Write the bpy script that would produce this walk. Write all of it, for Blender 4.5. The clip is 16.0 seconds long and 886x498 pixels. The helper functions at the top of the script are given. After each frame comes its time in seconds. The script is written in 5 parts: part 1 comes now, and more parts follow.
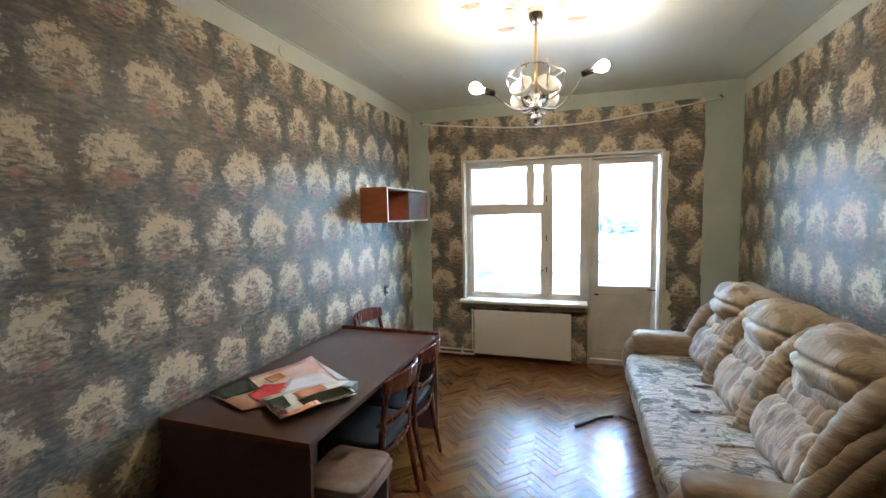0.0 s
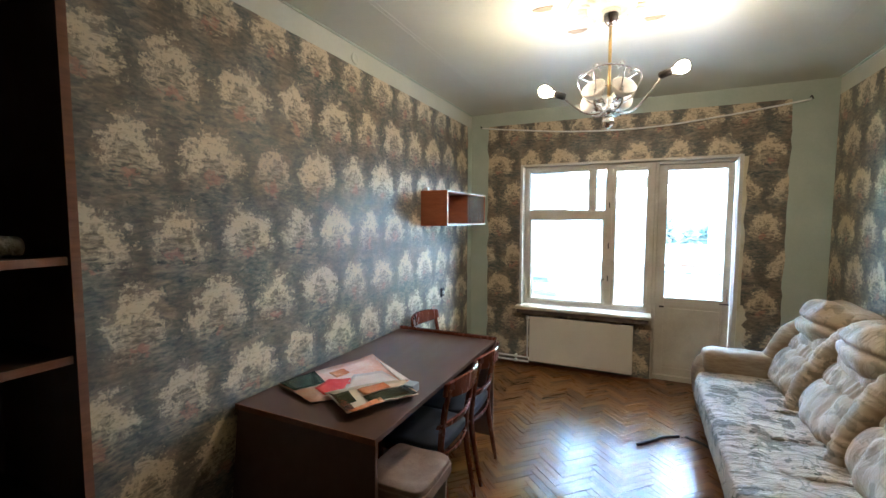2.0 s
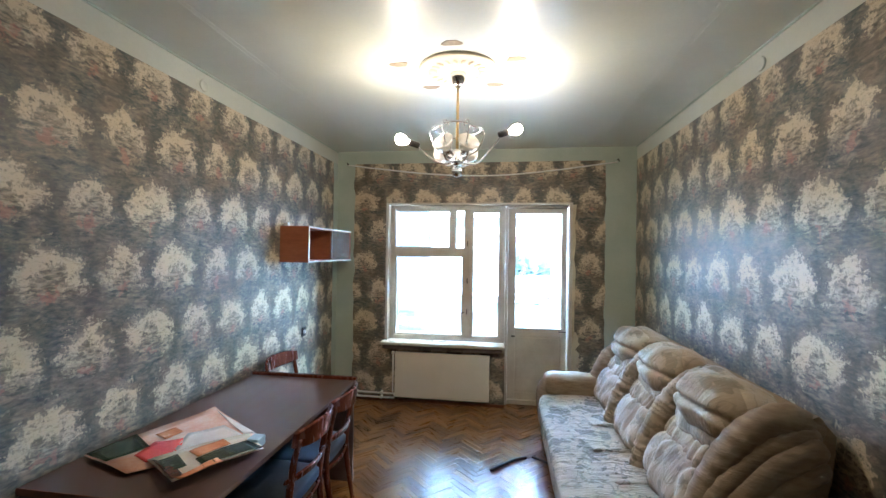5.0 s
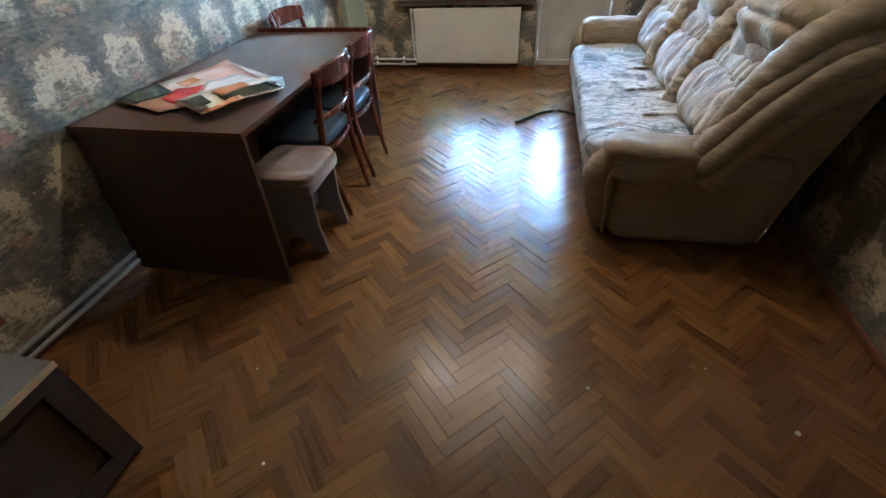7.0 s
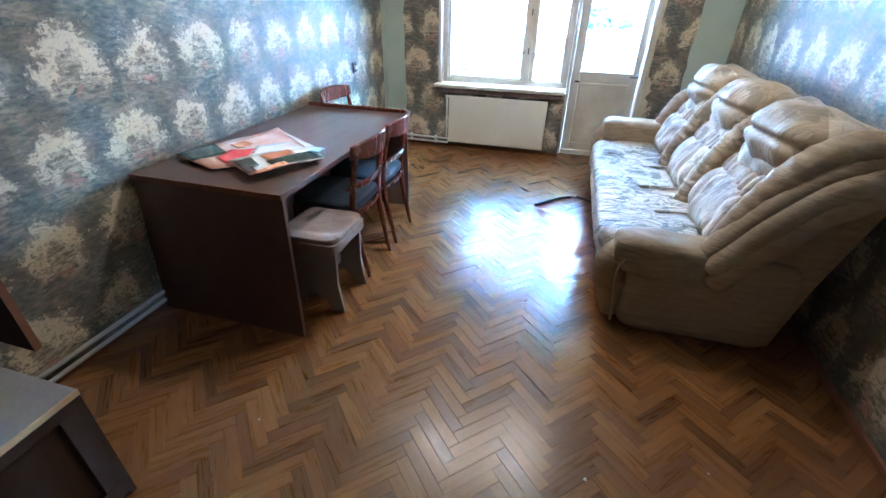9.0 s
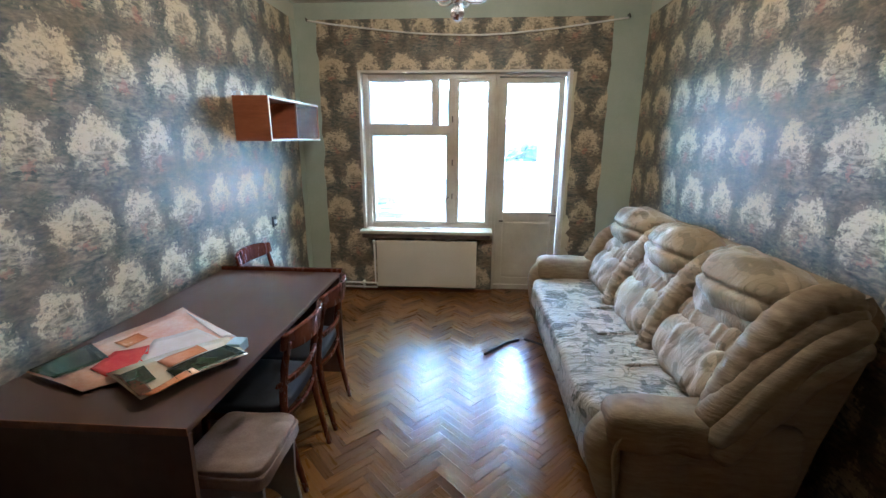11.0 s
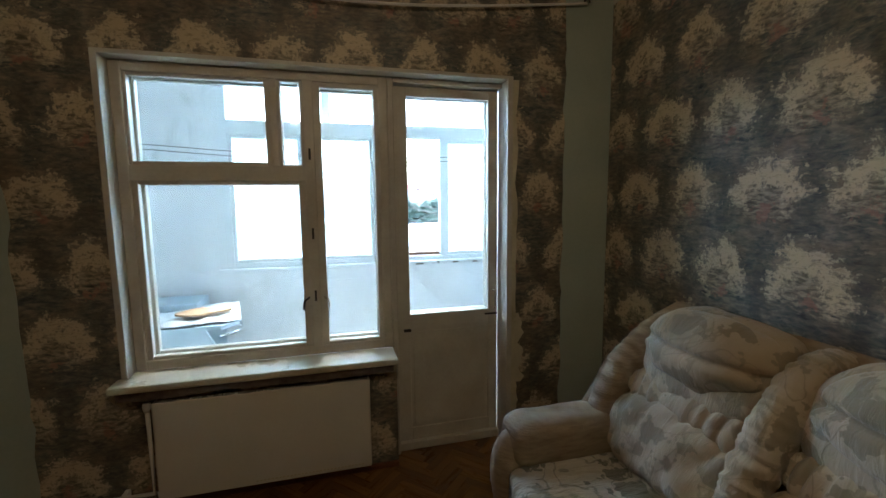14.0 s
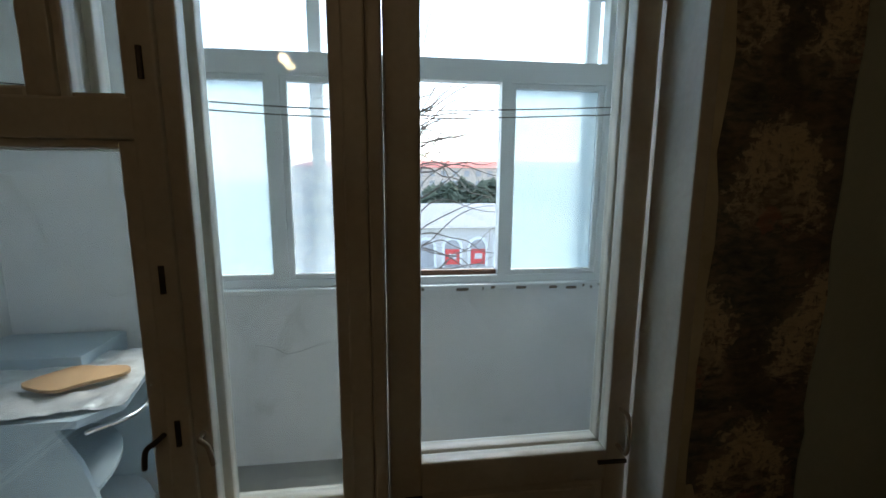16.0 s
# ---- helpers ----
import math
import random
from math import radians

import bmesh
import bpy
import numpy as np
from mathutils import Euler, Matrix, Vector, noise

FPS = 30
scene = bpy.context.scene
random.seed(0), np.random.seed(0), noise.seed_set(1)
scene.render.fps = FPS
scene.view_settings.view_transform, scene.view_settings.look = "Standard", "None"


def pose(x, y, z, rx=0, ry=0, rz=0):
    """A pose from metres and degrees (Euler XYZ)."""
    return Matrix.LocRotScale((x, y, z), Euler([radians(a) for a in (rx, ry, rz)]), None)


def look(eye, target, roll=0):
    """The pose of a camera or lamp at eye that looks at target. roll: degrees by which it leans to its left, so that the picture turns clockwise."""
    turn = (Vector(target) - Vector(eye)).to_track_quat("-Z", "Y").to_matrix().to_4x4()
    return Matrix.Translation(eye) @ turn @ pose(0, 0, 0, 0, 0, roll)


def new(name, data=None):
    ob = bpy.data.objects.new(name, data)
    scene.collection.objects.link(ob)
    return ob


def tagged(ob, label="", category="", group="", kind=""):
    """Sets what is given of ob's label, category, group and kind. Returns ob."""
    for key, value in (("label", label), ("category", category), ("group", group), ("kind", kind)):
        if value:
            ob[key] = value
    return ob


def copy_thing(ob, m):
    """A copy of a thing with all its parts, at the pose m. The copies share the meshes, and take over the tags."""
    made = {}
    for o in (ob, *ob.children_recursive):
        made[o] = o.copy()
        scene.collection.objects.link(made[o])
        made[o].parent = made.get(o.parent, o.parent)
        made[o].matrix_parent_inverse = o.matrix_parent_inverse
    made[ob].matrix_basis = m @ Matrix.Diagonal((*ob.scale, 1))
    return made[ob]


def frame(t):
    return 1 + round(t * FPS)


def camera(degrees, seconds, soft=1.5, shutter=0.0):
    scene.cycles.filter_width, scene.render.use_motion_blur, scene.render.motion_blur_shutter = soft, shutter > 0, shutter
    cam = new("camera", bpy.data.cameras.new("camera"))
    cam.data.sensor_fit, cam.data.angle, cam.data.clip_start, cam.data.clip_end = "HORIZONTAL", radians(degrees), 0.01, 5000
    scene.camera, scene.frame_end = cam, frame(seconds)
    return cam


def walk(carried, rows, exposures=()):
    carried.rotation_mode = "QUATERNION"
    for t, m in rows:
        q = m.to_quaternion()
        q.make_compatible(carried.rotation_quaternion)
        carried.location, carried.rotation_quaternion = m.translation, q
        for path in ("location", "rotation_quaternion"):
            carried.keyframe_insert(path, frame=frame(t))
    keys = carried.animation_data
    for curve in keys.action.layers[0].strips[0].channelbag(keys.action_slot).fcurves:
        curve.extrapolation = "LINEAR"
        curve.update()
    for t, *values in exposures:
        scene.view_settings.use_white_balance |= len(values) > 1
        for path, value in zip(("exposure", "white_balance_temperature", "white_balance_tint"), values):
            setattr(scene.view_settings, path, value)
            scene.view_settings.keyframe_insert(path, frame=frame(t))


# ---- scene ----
cam = camera(92.4, 16.0)
PATH = [
    (0, (0.83, 0.151, 1.665), (0.206, 2.045, 1.502), -1.2),
    (0.5, (0.744, 0.141, 1.642), (-0.227, 1.884, 1.513), -1.4),
    (1, (0.711, 0.093, 1.662), (-0.434, 1.727, 1.52), -0.5),
    (1.5, (0.708, 0.109, 1.651), (-0.383, 1.779, 1.516), -0.5),
    (2, (0.751, 0.12, 1.667), (-0.087, 1.93, 1.523), 0.1),
    (2.5, (0.763, 0.132, 1.685), (0.157, 2.037, 1.624), 1.4),
    (3, (0.741, 0.112, 1.73), (0.295, 2.05, 1.943), 1.6),
    (3.2, (0.758, 0.094, 1.736), (0.364, 2.024, 2.078), 1.6),
    (5.3, (0.869, 0.115, 1.704), (0.586, 2.087, 1.521), 0.4),
    (5.5, (0.868, 0.126, 1.664), (0.56, 2.07, 1.309), -0.1),
    (6, (0.865, 0.15, 1.577), (0.53, 1.979, 0.841), -1.4),
    (6.5, (0.869, 0.163, 1.494), (0.537, 1.85, 0.472), -1.9),
    (7, (0.882, 0.165, 1.423), (0.538, 1.665, 0.147), -3.4),
    (7.5, (0.902, 0.151, 1.36), (0.583, 1.474, -0.106), -1.7),
    (8, (0.916, 0.124, 1.349), (0.522, 1.389, -0.149), -2.0),
    (8.5, (0.931, 0.119, 1.41), (0.492, 1.541, 0.074), -0.1),
    (9, (0.907, 0.107, 1.496), (0.453, 1.766, 0.475), 1.1),
    (9.5, (0.847, 0.111, 1.585), (0.549, 1.953, 0.865), 2.0),
    (9.7, (0.828, 0.096, 1.584), (0.58, 1.974, 0.944), 1.1),
    (11.8, (0.574, 0.858, 1.646), (0.616, 2.829, 1.306), 1.2),
    (12, (0.57, 0.956, 1.635), (0.677, 2.934, 1.361), 0.7),
    (12.5, (0.578, 1.297, 1.596), (0.714, 3.271, 1.306), -0.1),
    (13, (0.557, 1.699, 1.602), (0.643, 3.683, 1.364), -0.5),
    (13.5, (0.487, 2.103, 1.593), (0.858, 4.051, 1.331), -0.2),
    (14, (0.546, 2.499, 1.555), (1.054, 4.42, 1.327), -0.6),
    (14.5, (0.665, 2.877, 1.578), (1.187, 4.784, 1.277), 0.1),
    (15, (0.727, 3.294, 1.579), (1.435, 5.138, 1.267), -0.0),
    (15.5, (0.874, 3.667, 1.571), (1.533, 5.534, 1.291), -0.3),
    (16, (0.922, 4.012, 1.59), (1.176, 5.969, 1.267), 0.3),
]
walk(cam, [(t, look(eye, target, roll)) for t, eye, target, roll in PATH],
     exposures=[(0.0, 6.60, 5100, 12), (3.2, 6.60, 5050, 12), (5.5, 6.55, 4800, 12), (6.5, 6.50, 4800, 12), (7.0, 6.90, 4650, 12), (7.5, 7.68, 4300, 11), (8.0, 7.98, 4100, 10), (8.5, 7.88, 4100, 10), (9.0, 7.58, 4200, 11), (9.5, 7.00, 4800, 12), (12.0, 6.38, 4750, 12), (13.0, 5.55, 5050, 12), (13.5, 5.12, 5350, 12), (14.0, 4.72, 5800, 12), (14.5, 4.22, 6000, 13), (15.0, 3.50, 6500, 14), (15.5, 3.00, 6700, 15), (16.0, 2.80, 6700, 15)])

# ---- daylight: a bright overcast sky and a very soft sun behind the haze ----
SKY, SUN = 0.15, 0.9
world = bpy.data.worlds.new("overcast_sky")
scene.world = world
world.use_nodes = True
wn = world.node_tree
sky = wn.nodes.new("ShaderNodeTexSky")
sky.sky_type = "NISHITA"
sky.sun_disc = False
sky.sun_elevation, sky.sun_rotation = radians(55), radians(25)
sky.air_density, sky.dust_density, sky.ozone_density = 1.0, 1.0, 1.0
haze = wn.nodes.new("ShaderNodeHueSaturation")
haze.inputs["Saturation"].default_value = 0.8
wn.links.new(sky.outputs["Color"], haze.inputs["Color"])
wn.links.new(haze.outputs["Color"], wn.nodes["Background"].inputs["Color"])
wn.nodes["Background"].inputs["Strength"].default_value = SKY
sun = new("sun", bpy.data.lights.new("sun", "SUN"))
sun.data.energy, sun.data.angle, sun.data.color = SUN, radians(20), (1.0, 0.96, 0.9)
sun.matrix_world = look((3.5, 7.5, 11.8), (0, 0, 0))


# ---- materials ----
def shader(name, rough=0.6, metal=0.0, spec=0.5):
    m = bpy.data.materials.new(name)
    m.use_nodes = True
    b = m.node_tree.nodes["Principled BSDF"]
    b.inputs["Roughness"].default_value = rough
    b.inputs["Metallic"].default_value = metal
    b.inputs["Specular IOR Level"].default_value = spec
    return m, m.node_tree, b


def put(tree, kind, **values):
    n = tree.nodes.new("ShaderNode" + kind)
    for key, v in values.items():
        n.inputs[key.replace("_", " ")].default_value = v
    return n


def calc(tree, op, a, b=None, c=None):
    n = tree.nodes.new("ShaderNodeMath")
    n.operation = op
    for i, v in enumerate((a, b, c)):
        if v is None:
            continue
        if isinstance(v, (int, float)):
            n.inputs[i].default_value = v
        else:
            tree.links.new(v, n.inputs[i])
    return n.outputs[0]


def blend(tree, fac, a, b, mode="MIX"):
    n = tree.nodes.new("ShaderNodeMix")
    n.data_type, n.blend_type = "RGBA", mode
    for sock, v in ((n.inputs[0], fac), (n.inputs[6], a), (n.inputs[7], b)):
        if isinstance(v, (int, float)):
            sock.default_value = v
        elif isinstance(v, tuple):
            sock.default_value = (*v, 1)
        else:
            tree.links.new(v, sock)
    return n.outputs[2]


def ramp(tree, fac, stops):
    n = tree.nodes.new("ShaderNodeValToRGB")
    e = n.color_ramp.elements
    while len(e) < len(stops):
        e.new(0.5)
    for el, (p, c) in zip(e, stops):
        el.position, el.color = p, (*c, 1)
    tree.links.new(fac, n.inputs[0])
    return n.outputs[0]


def cloud(tree, vec, scale, detail=4.0, rough=0.55, distort=0.0):
    n = put(tree, "TexNoise", Scale=scale, Detail=detail, Roughness=rough, Distortion=distort)
    if vec is not None:
        tree.links.new(vec, n.inputs["Vector"])
    return n.outputs["Fac"]


def place(tree, scale=(1, 1, 1), source="Object"):
    c = tree.nodes.new("ShaderNodeTexCoord")
    m = put(tree, "Mapping", Scale=scale)
    tree.links.new(c.outputs[source], m.inputs["Vector"])
    return m.outputs[0]


def relief(tree, b, height, strength=0.3, depth=0.01):
    n = put(tree, "Bump", Strength=strength, Distance=depth)
    tree.links.new(height, n.inputs["Height"])
    tree.links.new(n.outputs[0], b.inputs["Normal"])


def mottled(name, a, b, scale=6.0, rough=0.6, metal=0.0, bump=0.15, spec=0.5, stretch=(1, 1, 1), fine=60.0, depth=0.004):
    """Two tones at a broad scale with a fine grain and relief."""
    m, t, p = shader(name, rough, metal, spec)
    v = place(t, stretch)
    broad, grain = cloud(t, v, scale, 5), cloud(t, v, fine, 3)
    tone = calc(t, "ADD", calc(t, "MULTIPLY", broad, 0.75), calc(t, "MULTIPLY", grain, 0.25))
    t.links.new(ramp(t, tone, [(0.32, a), (0.68, b)]), p.inputs["Base Color"])
    t.links.new(calc(t, "ADD", calc(t, "MULTIPLY", broad, 0.25), rough - 0.12), p.inputs["Roughness"])
    relief(t, p, tone, bump, depth)
    return m


def wood(name, dark, light, rough=0.35, stretch=(1, 12, 12), scale=5.0, vary=0.0, spec=0.5, bump=0.08):
    m, t, p = shader(name, rough, 0, spec)
    v = place(t, stretch, "UV" if vary else "Object")
    if vary:
        info = t.nodes.new("ShaderNodeObjectInfo")
        island = t.nodes.new("ShaderNodeNewGeometry")
        r = calc(t, "FRACT", calc(t, "ADD", info.outputs["Random"], island.outputs["Random Per Island"]))
        shift = t.nodes.new("ShaderNodeVectorMath")
        shift.operation = "ADD"
        comb = t.nodes.new("ShaderNodeCombineXYZ")
        t.links.new(calc(t, "MULTIPLY", r, 37.0), comb.inputs[0])
        t.links.new(calc(t, "MULTIPLY", r, 91.0), comb.inputs[2])
        t.links.new(v, shift.inputs[0])
        t.links.new(comb.outputs[0], shift.inputs[1])
        v = shift.outputs[0]
    grain, figure = cloud(t, v, scale * 6, 6, 0.65), cloud(t, v, scale, 4, 0.6, 0.8)
    tone = calc(t, "ADD", calc(t, "MULTIPLY", figure, 0.6), calc(t, "MULTIPLY", grain, 0.4))
    col = ramp(t, tone, [(0.3, dark), (0.7, light)])
    if vary:
        col = blend(t, vary, col, ramp(t, r, [(0.0, tuple(c * 0.6 for c in dark)), (0.15, dark), (0.6, light), (1.0, (light[0] * 1.4, light[1] * 1.5, light[2] * 1.5))]))
        wear = cloud(t, place(t), 1.6, 4)
        col = blend(t, calc(t, "MULTIPLY", calc(t, "GREATER_THAN", wear, 0.62), 0.18), col, tuple(c * 0.5 for c in dark))
    t.links.new(col, p.inputs["Base Color"])
    t.links.new(calc(t, "ADD", calc(t, "MULTIPLY", figure, 0.3), rough - 0.15), p.inputs["Roughness"])
    relief(t, p, tone, bump, 0.003)
    return m


def paper_pattern(name, across, start):
    """Landscape wallpaper: pale ragged clearings in a half-drop grid among grey-blue woods, with small rosy groups."""
    m, t, p = shader(name, 0.46, 0, 0.4)
    co = t.nodes.new("ShaderNodeTexCoord")
    sep = t.nodes.new("ShaderNodeSeparateXYZ")
    t.links.new(co.outputs["Object"], sep.inputs[0])
    flat = t.nodes.new("ShaderNodeCombineXYZ")
    t.links.new(sep.outputs[across], flat.inputs[0])
    t.links.new(sep.outputs[2], flat.inputs[1])
    v = flat.outputs[0]
    # ragged leaf edges
    wob = put(t, "TexNoise", Scale=9.0, Detail=3.0, Roughness=0.7)
    wob2 = put(t, "TexNoise", Scale=48.0, Detail=3.0, Roughness=0.7)
    for w in (wob, wob2):
        t.links.new(v, w.inputs["Vector"])
    def jitter(out):
        s1, s2 = t.nodes.new("ShaderNodeSeparateXYZ"), t.nodes.new("ShaderNodeSeparateXYZ")
        t.links.new(wob.outputs["Color"], s1.inputs[0])
        t.links.new(wob2.outputs["Color"], s2.inputs[0])
        a = calc(t, "MULTIPLY_ADD", s1.outputs[out], 0.22, -0.11)
        b = calc(t, "MULTIPLY_ADD", s2.outputs[out], 0.09, -0.045)
        return calc(t, "ADD", a, b)
    u, z = calc(t, "ADD", sep.outputs[across], jitter(0)), calc(t, "ADD", sep.outputs[2], jitter(1))
    row = calc(t, "DIVIDE", calc(t, "ADD", z, 0.005), 0.35)
    odd = calc(t, "MODULO", calc(t, "FLOOR", calc(t, "ADD", row, 20.0)), 2.0)
    col = calc(t, "ADD", calc(t, "DIVIDE", calc(t, "SUBTRACT", u, start), 0.36), calc(t, "MULTIPLY", odd, 0.5))
    col = calc(t, "ADD", col, 20.0)
    big = calc(t, "MODULO", calc(t, "FLOOR", col), 2.0)
    du = calc(t, "SUBTRACT", calc(t, "FRACT", col), 0.5)
    dz = calc(t, "SUBTRACT", calc(t, "FRACT", calc(t, "ADD", row, 20.0)), 0.5)
    # rounded clearing, narrower at the top
    width = calc(t, "MULTIPLY_ADD", big, 0.12, 0.36)
    taper = calc(t, "MULTIPLY_ADD", dz, -0.34, 1.0)
    rx = calc(t, "DIVIDE", du, calc(t, "MULTIPLY", width, taper))
    rz = calc(t, "DIVIDE", dz, 0.48)
    dist = calc(t, "SQRT", calc(t, "ADD", calc(t, "POWER", calc(t, "ABSOLUTE", rx), 2.0), calc(t, "POWER", calc(t, "ABSOLUTE", rz), 2.0)))

    def strokes(sx, sz, detail, rough, distort):
        n = put(t, "Mapping", Scale=(sx, sz, 1))
        t.links.new(v, n.inputs["Vector"])
        return cloud(t, n.outputs[0], 1.0, detail, rough, distort)

    # flat brush strokes of foliage, fine and broad, and slanting sprigs that break the edges
    leaves = strokes(24, 62, 5, 0.62, 0.5)
    boughs = strokes(9, 22, 4, 0.6, 0.7)
    sprigs = strokes(46, 34, 3, 0.6, 1.2)
    dist = calc(t, "ADD", dist, calc(t, "MULTIPLY_ADD", leaves, 1.1, -0.55))
    dist = calc(t, "ADD", dist, calc(t, "MULTIPLY_ADD", boughs, 1.0, -0.5))
    dist = calc(t, "ADD", dist, calc(t, "MULTIPLY_ADD", sprigs, 0.8, -0.4))
    clear = ramp(t, dist, [(0.70, (1, 1, 1)), (0.92, (0, 0, 0))])
    # the sky shows as an arch: its foot dissolves into undergrowth
    foot = calc(t, "ADD", dz, calc(t, "MULTIPLY_ADD", leaves, 0.9, -0.45))
    clear = calc(t, "MULTIPLY", clear, ramp(t, calc(t, "ADD", foot, 0.5), [(0.18, (0.0, 0.0, 0.0)), (0.42, (1, 1, 1))]))
    depth = calc(t, "ADD", calc(t, "MULTIPLY", leaves, 0.5), calc(t, "MULTIPLY", boughs, 0.5))
    woods = ramp(t, depth, [(0.34, (0.036, 0.049, 0.052)), (0.43, (0.10, 0.114, 0.108)), (0.51, (0.19, 0.18, 0.145)), (0.60, (0.31, 0.27, 0.20)), (0.70, (0.40, 0.34, 0.24))])
    tint = cloud(t, v, 5.0, 4)
    woods = blend(t, calc(t, "MULTIPLY", ramp(t, tint, [(0.42, (0, 0, 0)), (0.62, (1, 1, 1))]), 0.4), woods, (0.19, 0.125, 0.075))
    # tall dark trees between the clearings
    trunk = calc(t, "MULTIPLY", ramp(t, calc(t, "ABSOLUTE", du), [(0.34, (0, 0, 0)), (0.46, (1, 1, 1))]), ramp(t, boughs, [(0.42, (0, 0, 0)), (0.55, (1, 1, 1))]))
    woods = blend(t, calc(t, "MULTIPLY", trunk, 0.6), woods, (0.045, 0.055, 0.055))
    pale = ramp(t, leaves, [(0.32, (0.42, 0.345, 0.225)), (0.47, (0.63, 0.535, 0.36))])
    # a bushy tree inside each clearing, rosy flowers at its foot
    inner = calc(t, "SQRT", calc(t, "ADD", calc(t, "POWER", calc(t, "DIVIDE", du, 0.28), 2.0), calc(t, "POWER", calc(t, "DIVIDE", calc(t, "ADD", dz, 0.10), 0.33), 2.0)))
    inner = calc(t, "ADD", inner, calc(t, "MULTIPLY_ADD", sprigs, 1.6, -0.8))
    bush = ramp(t, inner, [(0.62, (1, 1, 1)), (0.86, (0, 0, 0))])
    shrub = ramp(t, leaves, [(0.40, (0.11, 0.105, 0.08)), (0.50, (0.24, 0.205, 0.15)), (0.60, (0.44, 0.37, 0.265))])
    pale = blend(t, calc(t, "MULTIPLY", bush, 0.85), pale, shrub)
    out = blend(t, clear, woods, pale)
    rose = calc(t, "SQRT", calc(t, "ADD", calc(t, "POWER", calc(t, "DIVIDE", du, 0.12), 2.0), calc(t, "POWER", calc(t, "DIVIDE", calc(t, "ADD", dz, 0.22), 0.11), 2.0)))
    rose = calc(t, "ADD", rose, calc(t, "MULTIPLY_ADD", sprigs, 1.6, -0.8))
    out = blend(t, calc(t, "MULTIPLY", ramp(t, rose, [(0.5, (1, 1, 1)), (0.9, (0, 0, 0))]), 0.55), out, (0.44, 0.215, 0.155))
    t.links.new(out, p.inputs["Base Color"])
    weave = cloud(t, v, 420.0, 2)
    relief(t, p, weave, 0.12, 0.001)
    return m


def flowered(name, dim, lit, leafy, fold=0.02):
    """Cream jacquard with sage-green leaves."""
    m, t, p = shader(name, 0.62, 0, 0.4)
    v = place(t)
    vor = put(t, "TexVoronoi", Scale=8.5, Randomness=0.9)
    w = put(t, "TexNoise", Scale=13.0, Detail=4.0)
    t.links.new(v, w.inputs["Vector"])
    mixv = t.nodes.new("ShaderNodeMix")
    mixv.data_type = "VECTOR"
    mixv.inputs[0].default_value = 0.2
    t.links.new(v, mixv.inputs[4])
    t.links.new(w.outputs["Color"], mixv.inputs[5])
    t.links.new(mixv.outputs[1], vor.inputs["Vector"])
    stems = cloud(t, v, 5.0, 2, 0.4, 1.5)
    leaf = ramp(t, vor.outputs["Distance"], [(0.40, (1, 1, 1)), (0.43, (0, 0, 0))])
    line = ramp(t, stems, [(0.47, (0, 0, 0)), (0.49, (1, 1, 1)), (0.505, (1, 1, 1)), (0.52, (0, 0, 0))])
    motif = calc(t, "MAXIMUM", leaf, calc(t, "MULTIPLY", line, 0.7))
    cloth = ramp(t, cloud(t, v, 3.0, 4), [(0.3, dim), (0.7, lit)])
    t.links.new(blend(t, calc(t, "MULTIPLY", motif, 0.95), cloth, leafy), p.inputs["Base Color"])
    p.inputs["Sheen Weight"].default_value = 0.25
    folds = calc(t, "ADD", cloud(t, place(t, (3, 14, 3)), 2.2, 5, 0.65, 0.8), calc(t, "MULTIPLY", cloud(t, place(t, (5, 26, 5)), 2.0, 2), 0.2))
    relief(t, p, folds, 0.9, fold)
    return m


def clear_glass(name, dust=0.03):
    m, t, p = shader(name)
    t.nodes.remove(p)
    edge = t.nodes.new("ShaderNodeLayerWeight")
    gloss = calc(t, "MULTIPLY_ADD", calc(t, "POWER", edge.outputs["Facing"], 4.0), 0.7, 0.04)
    tr, gl = put(t, "BsdfTransparent"), put(t, "BsdfGlossy", Roughness=0.02)
    tr.inputs["Color"].default_value = (0.93, 0.96, 0.96, 1)
    mx = t.nodes.new("ShaderNodeMixShader")
    t.links.new(gloss, mx.inputs[0])
    t.links.new(tr.outputs[0], mx.inputs[1])
    t.links.new(gl.outputs[0], mx.inputs[2])
    df = put(t, "BsdfDiffuse")
    df.inputs["Color"].default_value = (0.8, 0.8, 0.78, 1)
    mx2 = t.nodes.new("ShaderNodeMixShader")
    t.links.new(calc(t, "MULTIPLY", cloud(t, place(t), 3.0, 5), dust), mx2.inputs[0])
    t.links.new(mx.outputs[0], mx2.inputs[1])
    t.links.new(df.outputs[0], mx2.inputs[2])
    t.links.new(mx2.outputs[0], t.nodes["Material Output"].inputs["Surface"])
    return m


def frosted_glass(name, clear=0.1, colour=(0.38, 0.46, 0.48)):
    m, t, p = shader(name)
    t.nodes.remove(p)
    tl, tr = put(t, "BsdfTranslucent"), put(t, "BsdfTransparent")
    tl.inputs["Color"].default_value = (*colour, 1)
    mx = t.nodes.new("ShaderNodeMixShader")
    t.links.new(calc(t, "MULTIPLY_ADD", cloud(t, place(t), 1.2, 3), 0.3, clear), mx.inputs[0])
    t.links.new(tl.outputs[0], mx.inputs[1])
    t.links.new(tr.outputs[0], mx.inputs[2])
    t.links.new(mx.outputs[0], t.nodes["Material Output"].inputs["Surface"])
    return m


def glowing(name, colour, strength):
    m, t, p = shader(name)
    p.inputs["Emission Color"].default_value = (*colour, 1)
    p.inputs["Emission Strength"].default_value = strength
    p.inputs["Base Color"].default_value = (0.9, 0.85, 0.7, 1)
    return m


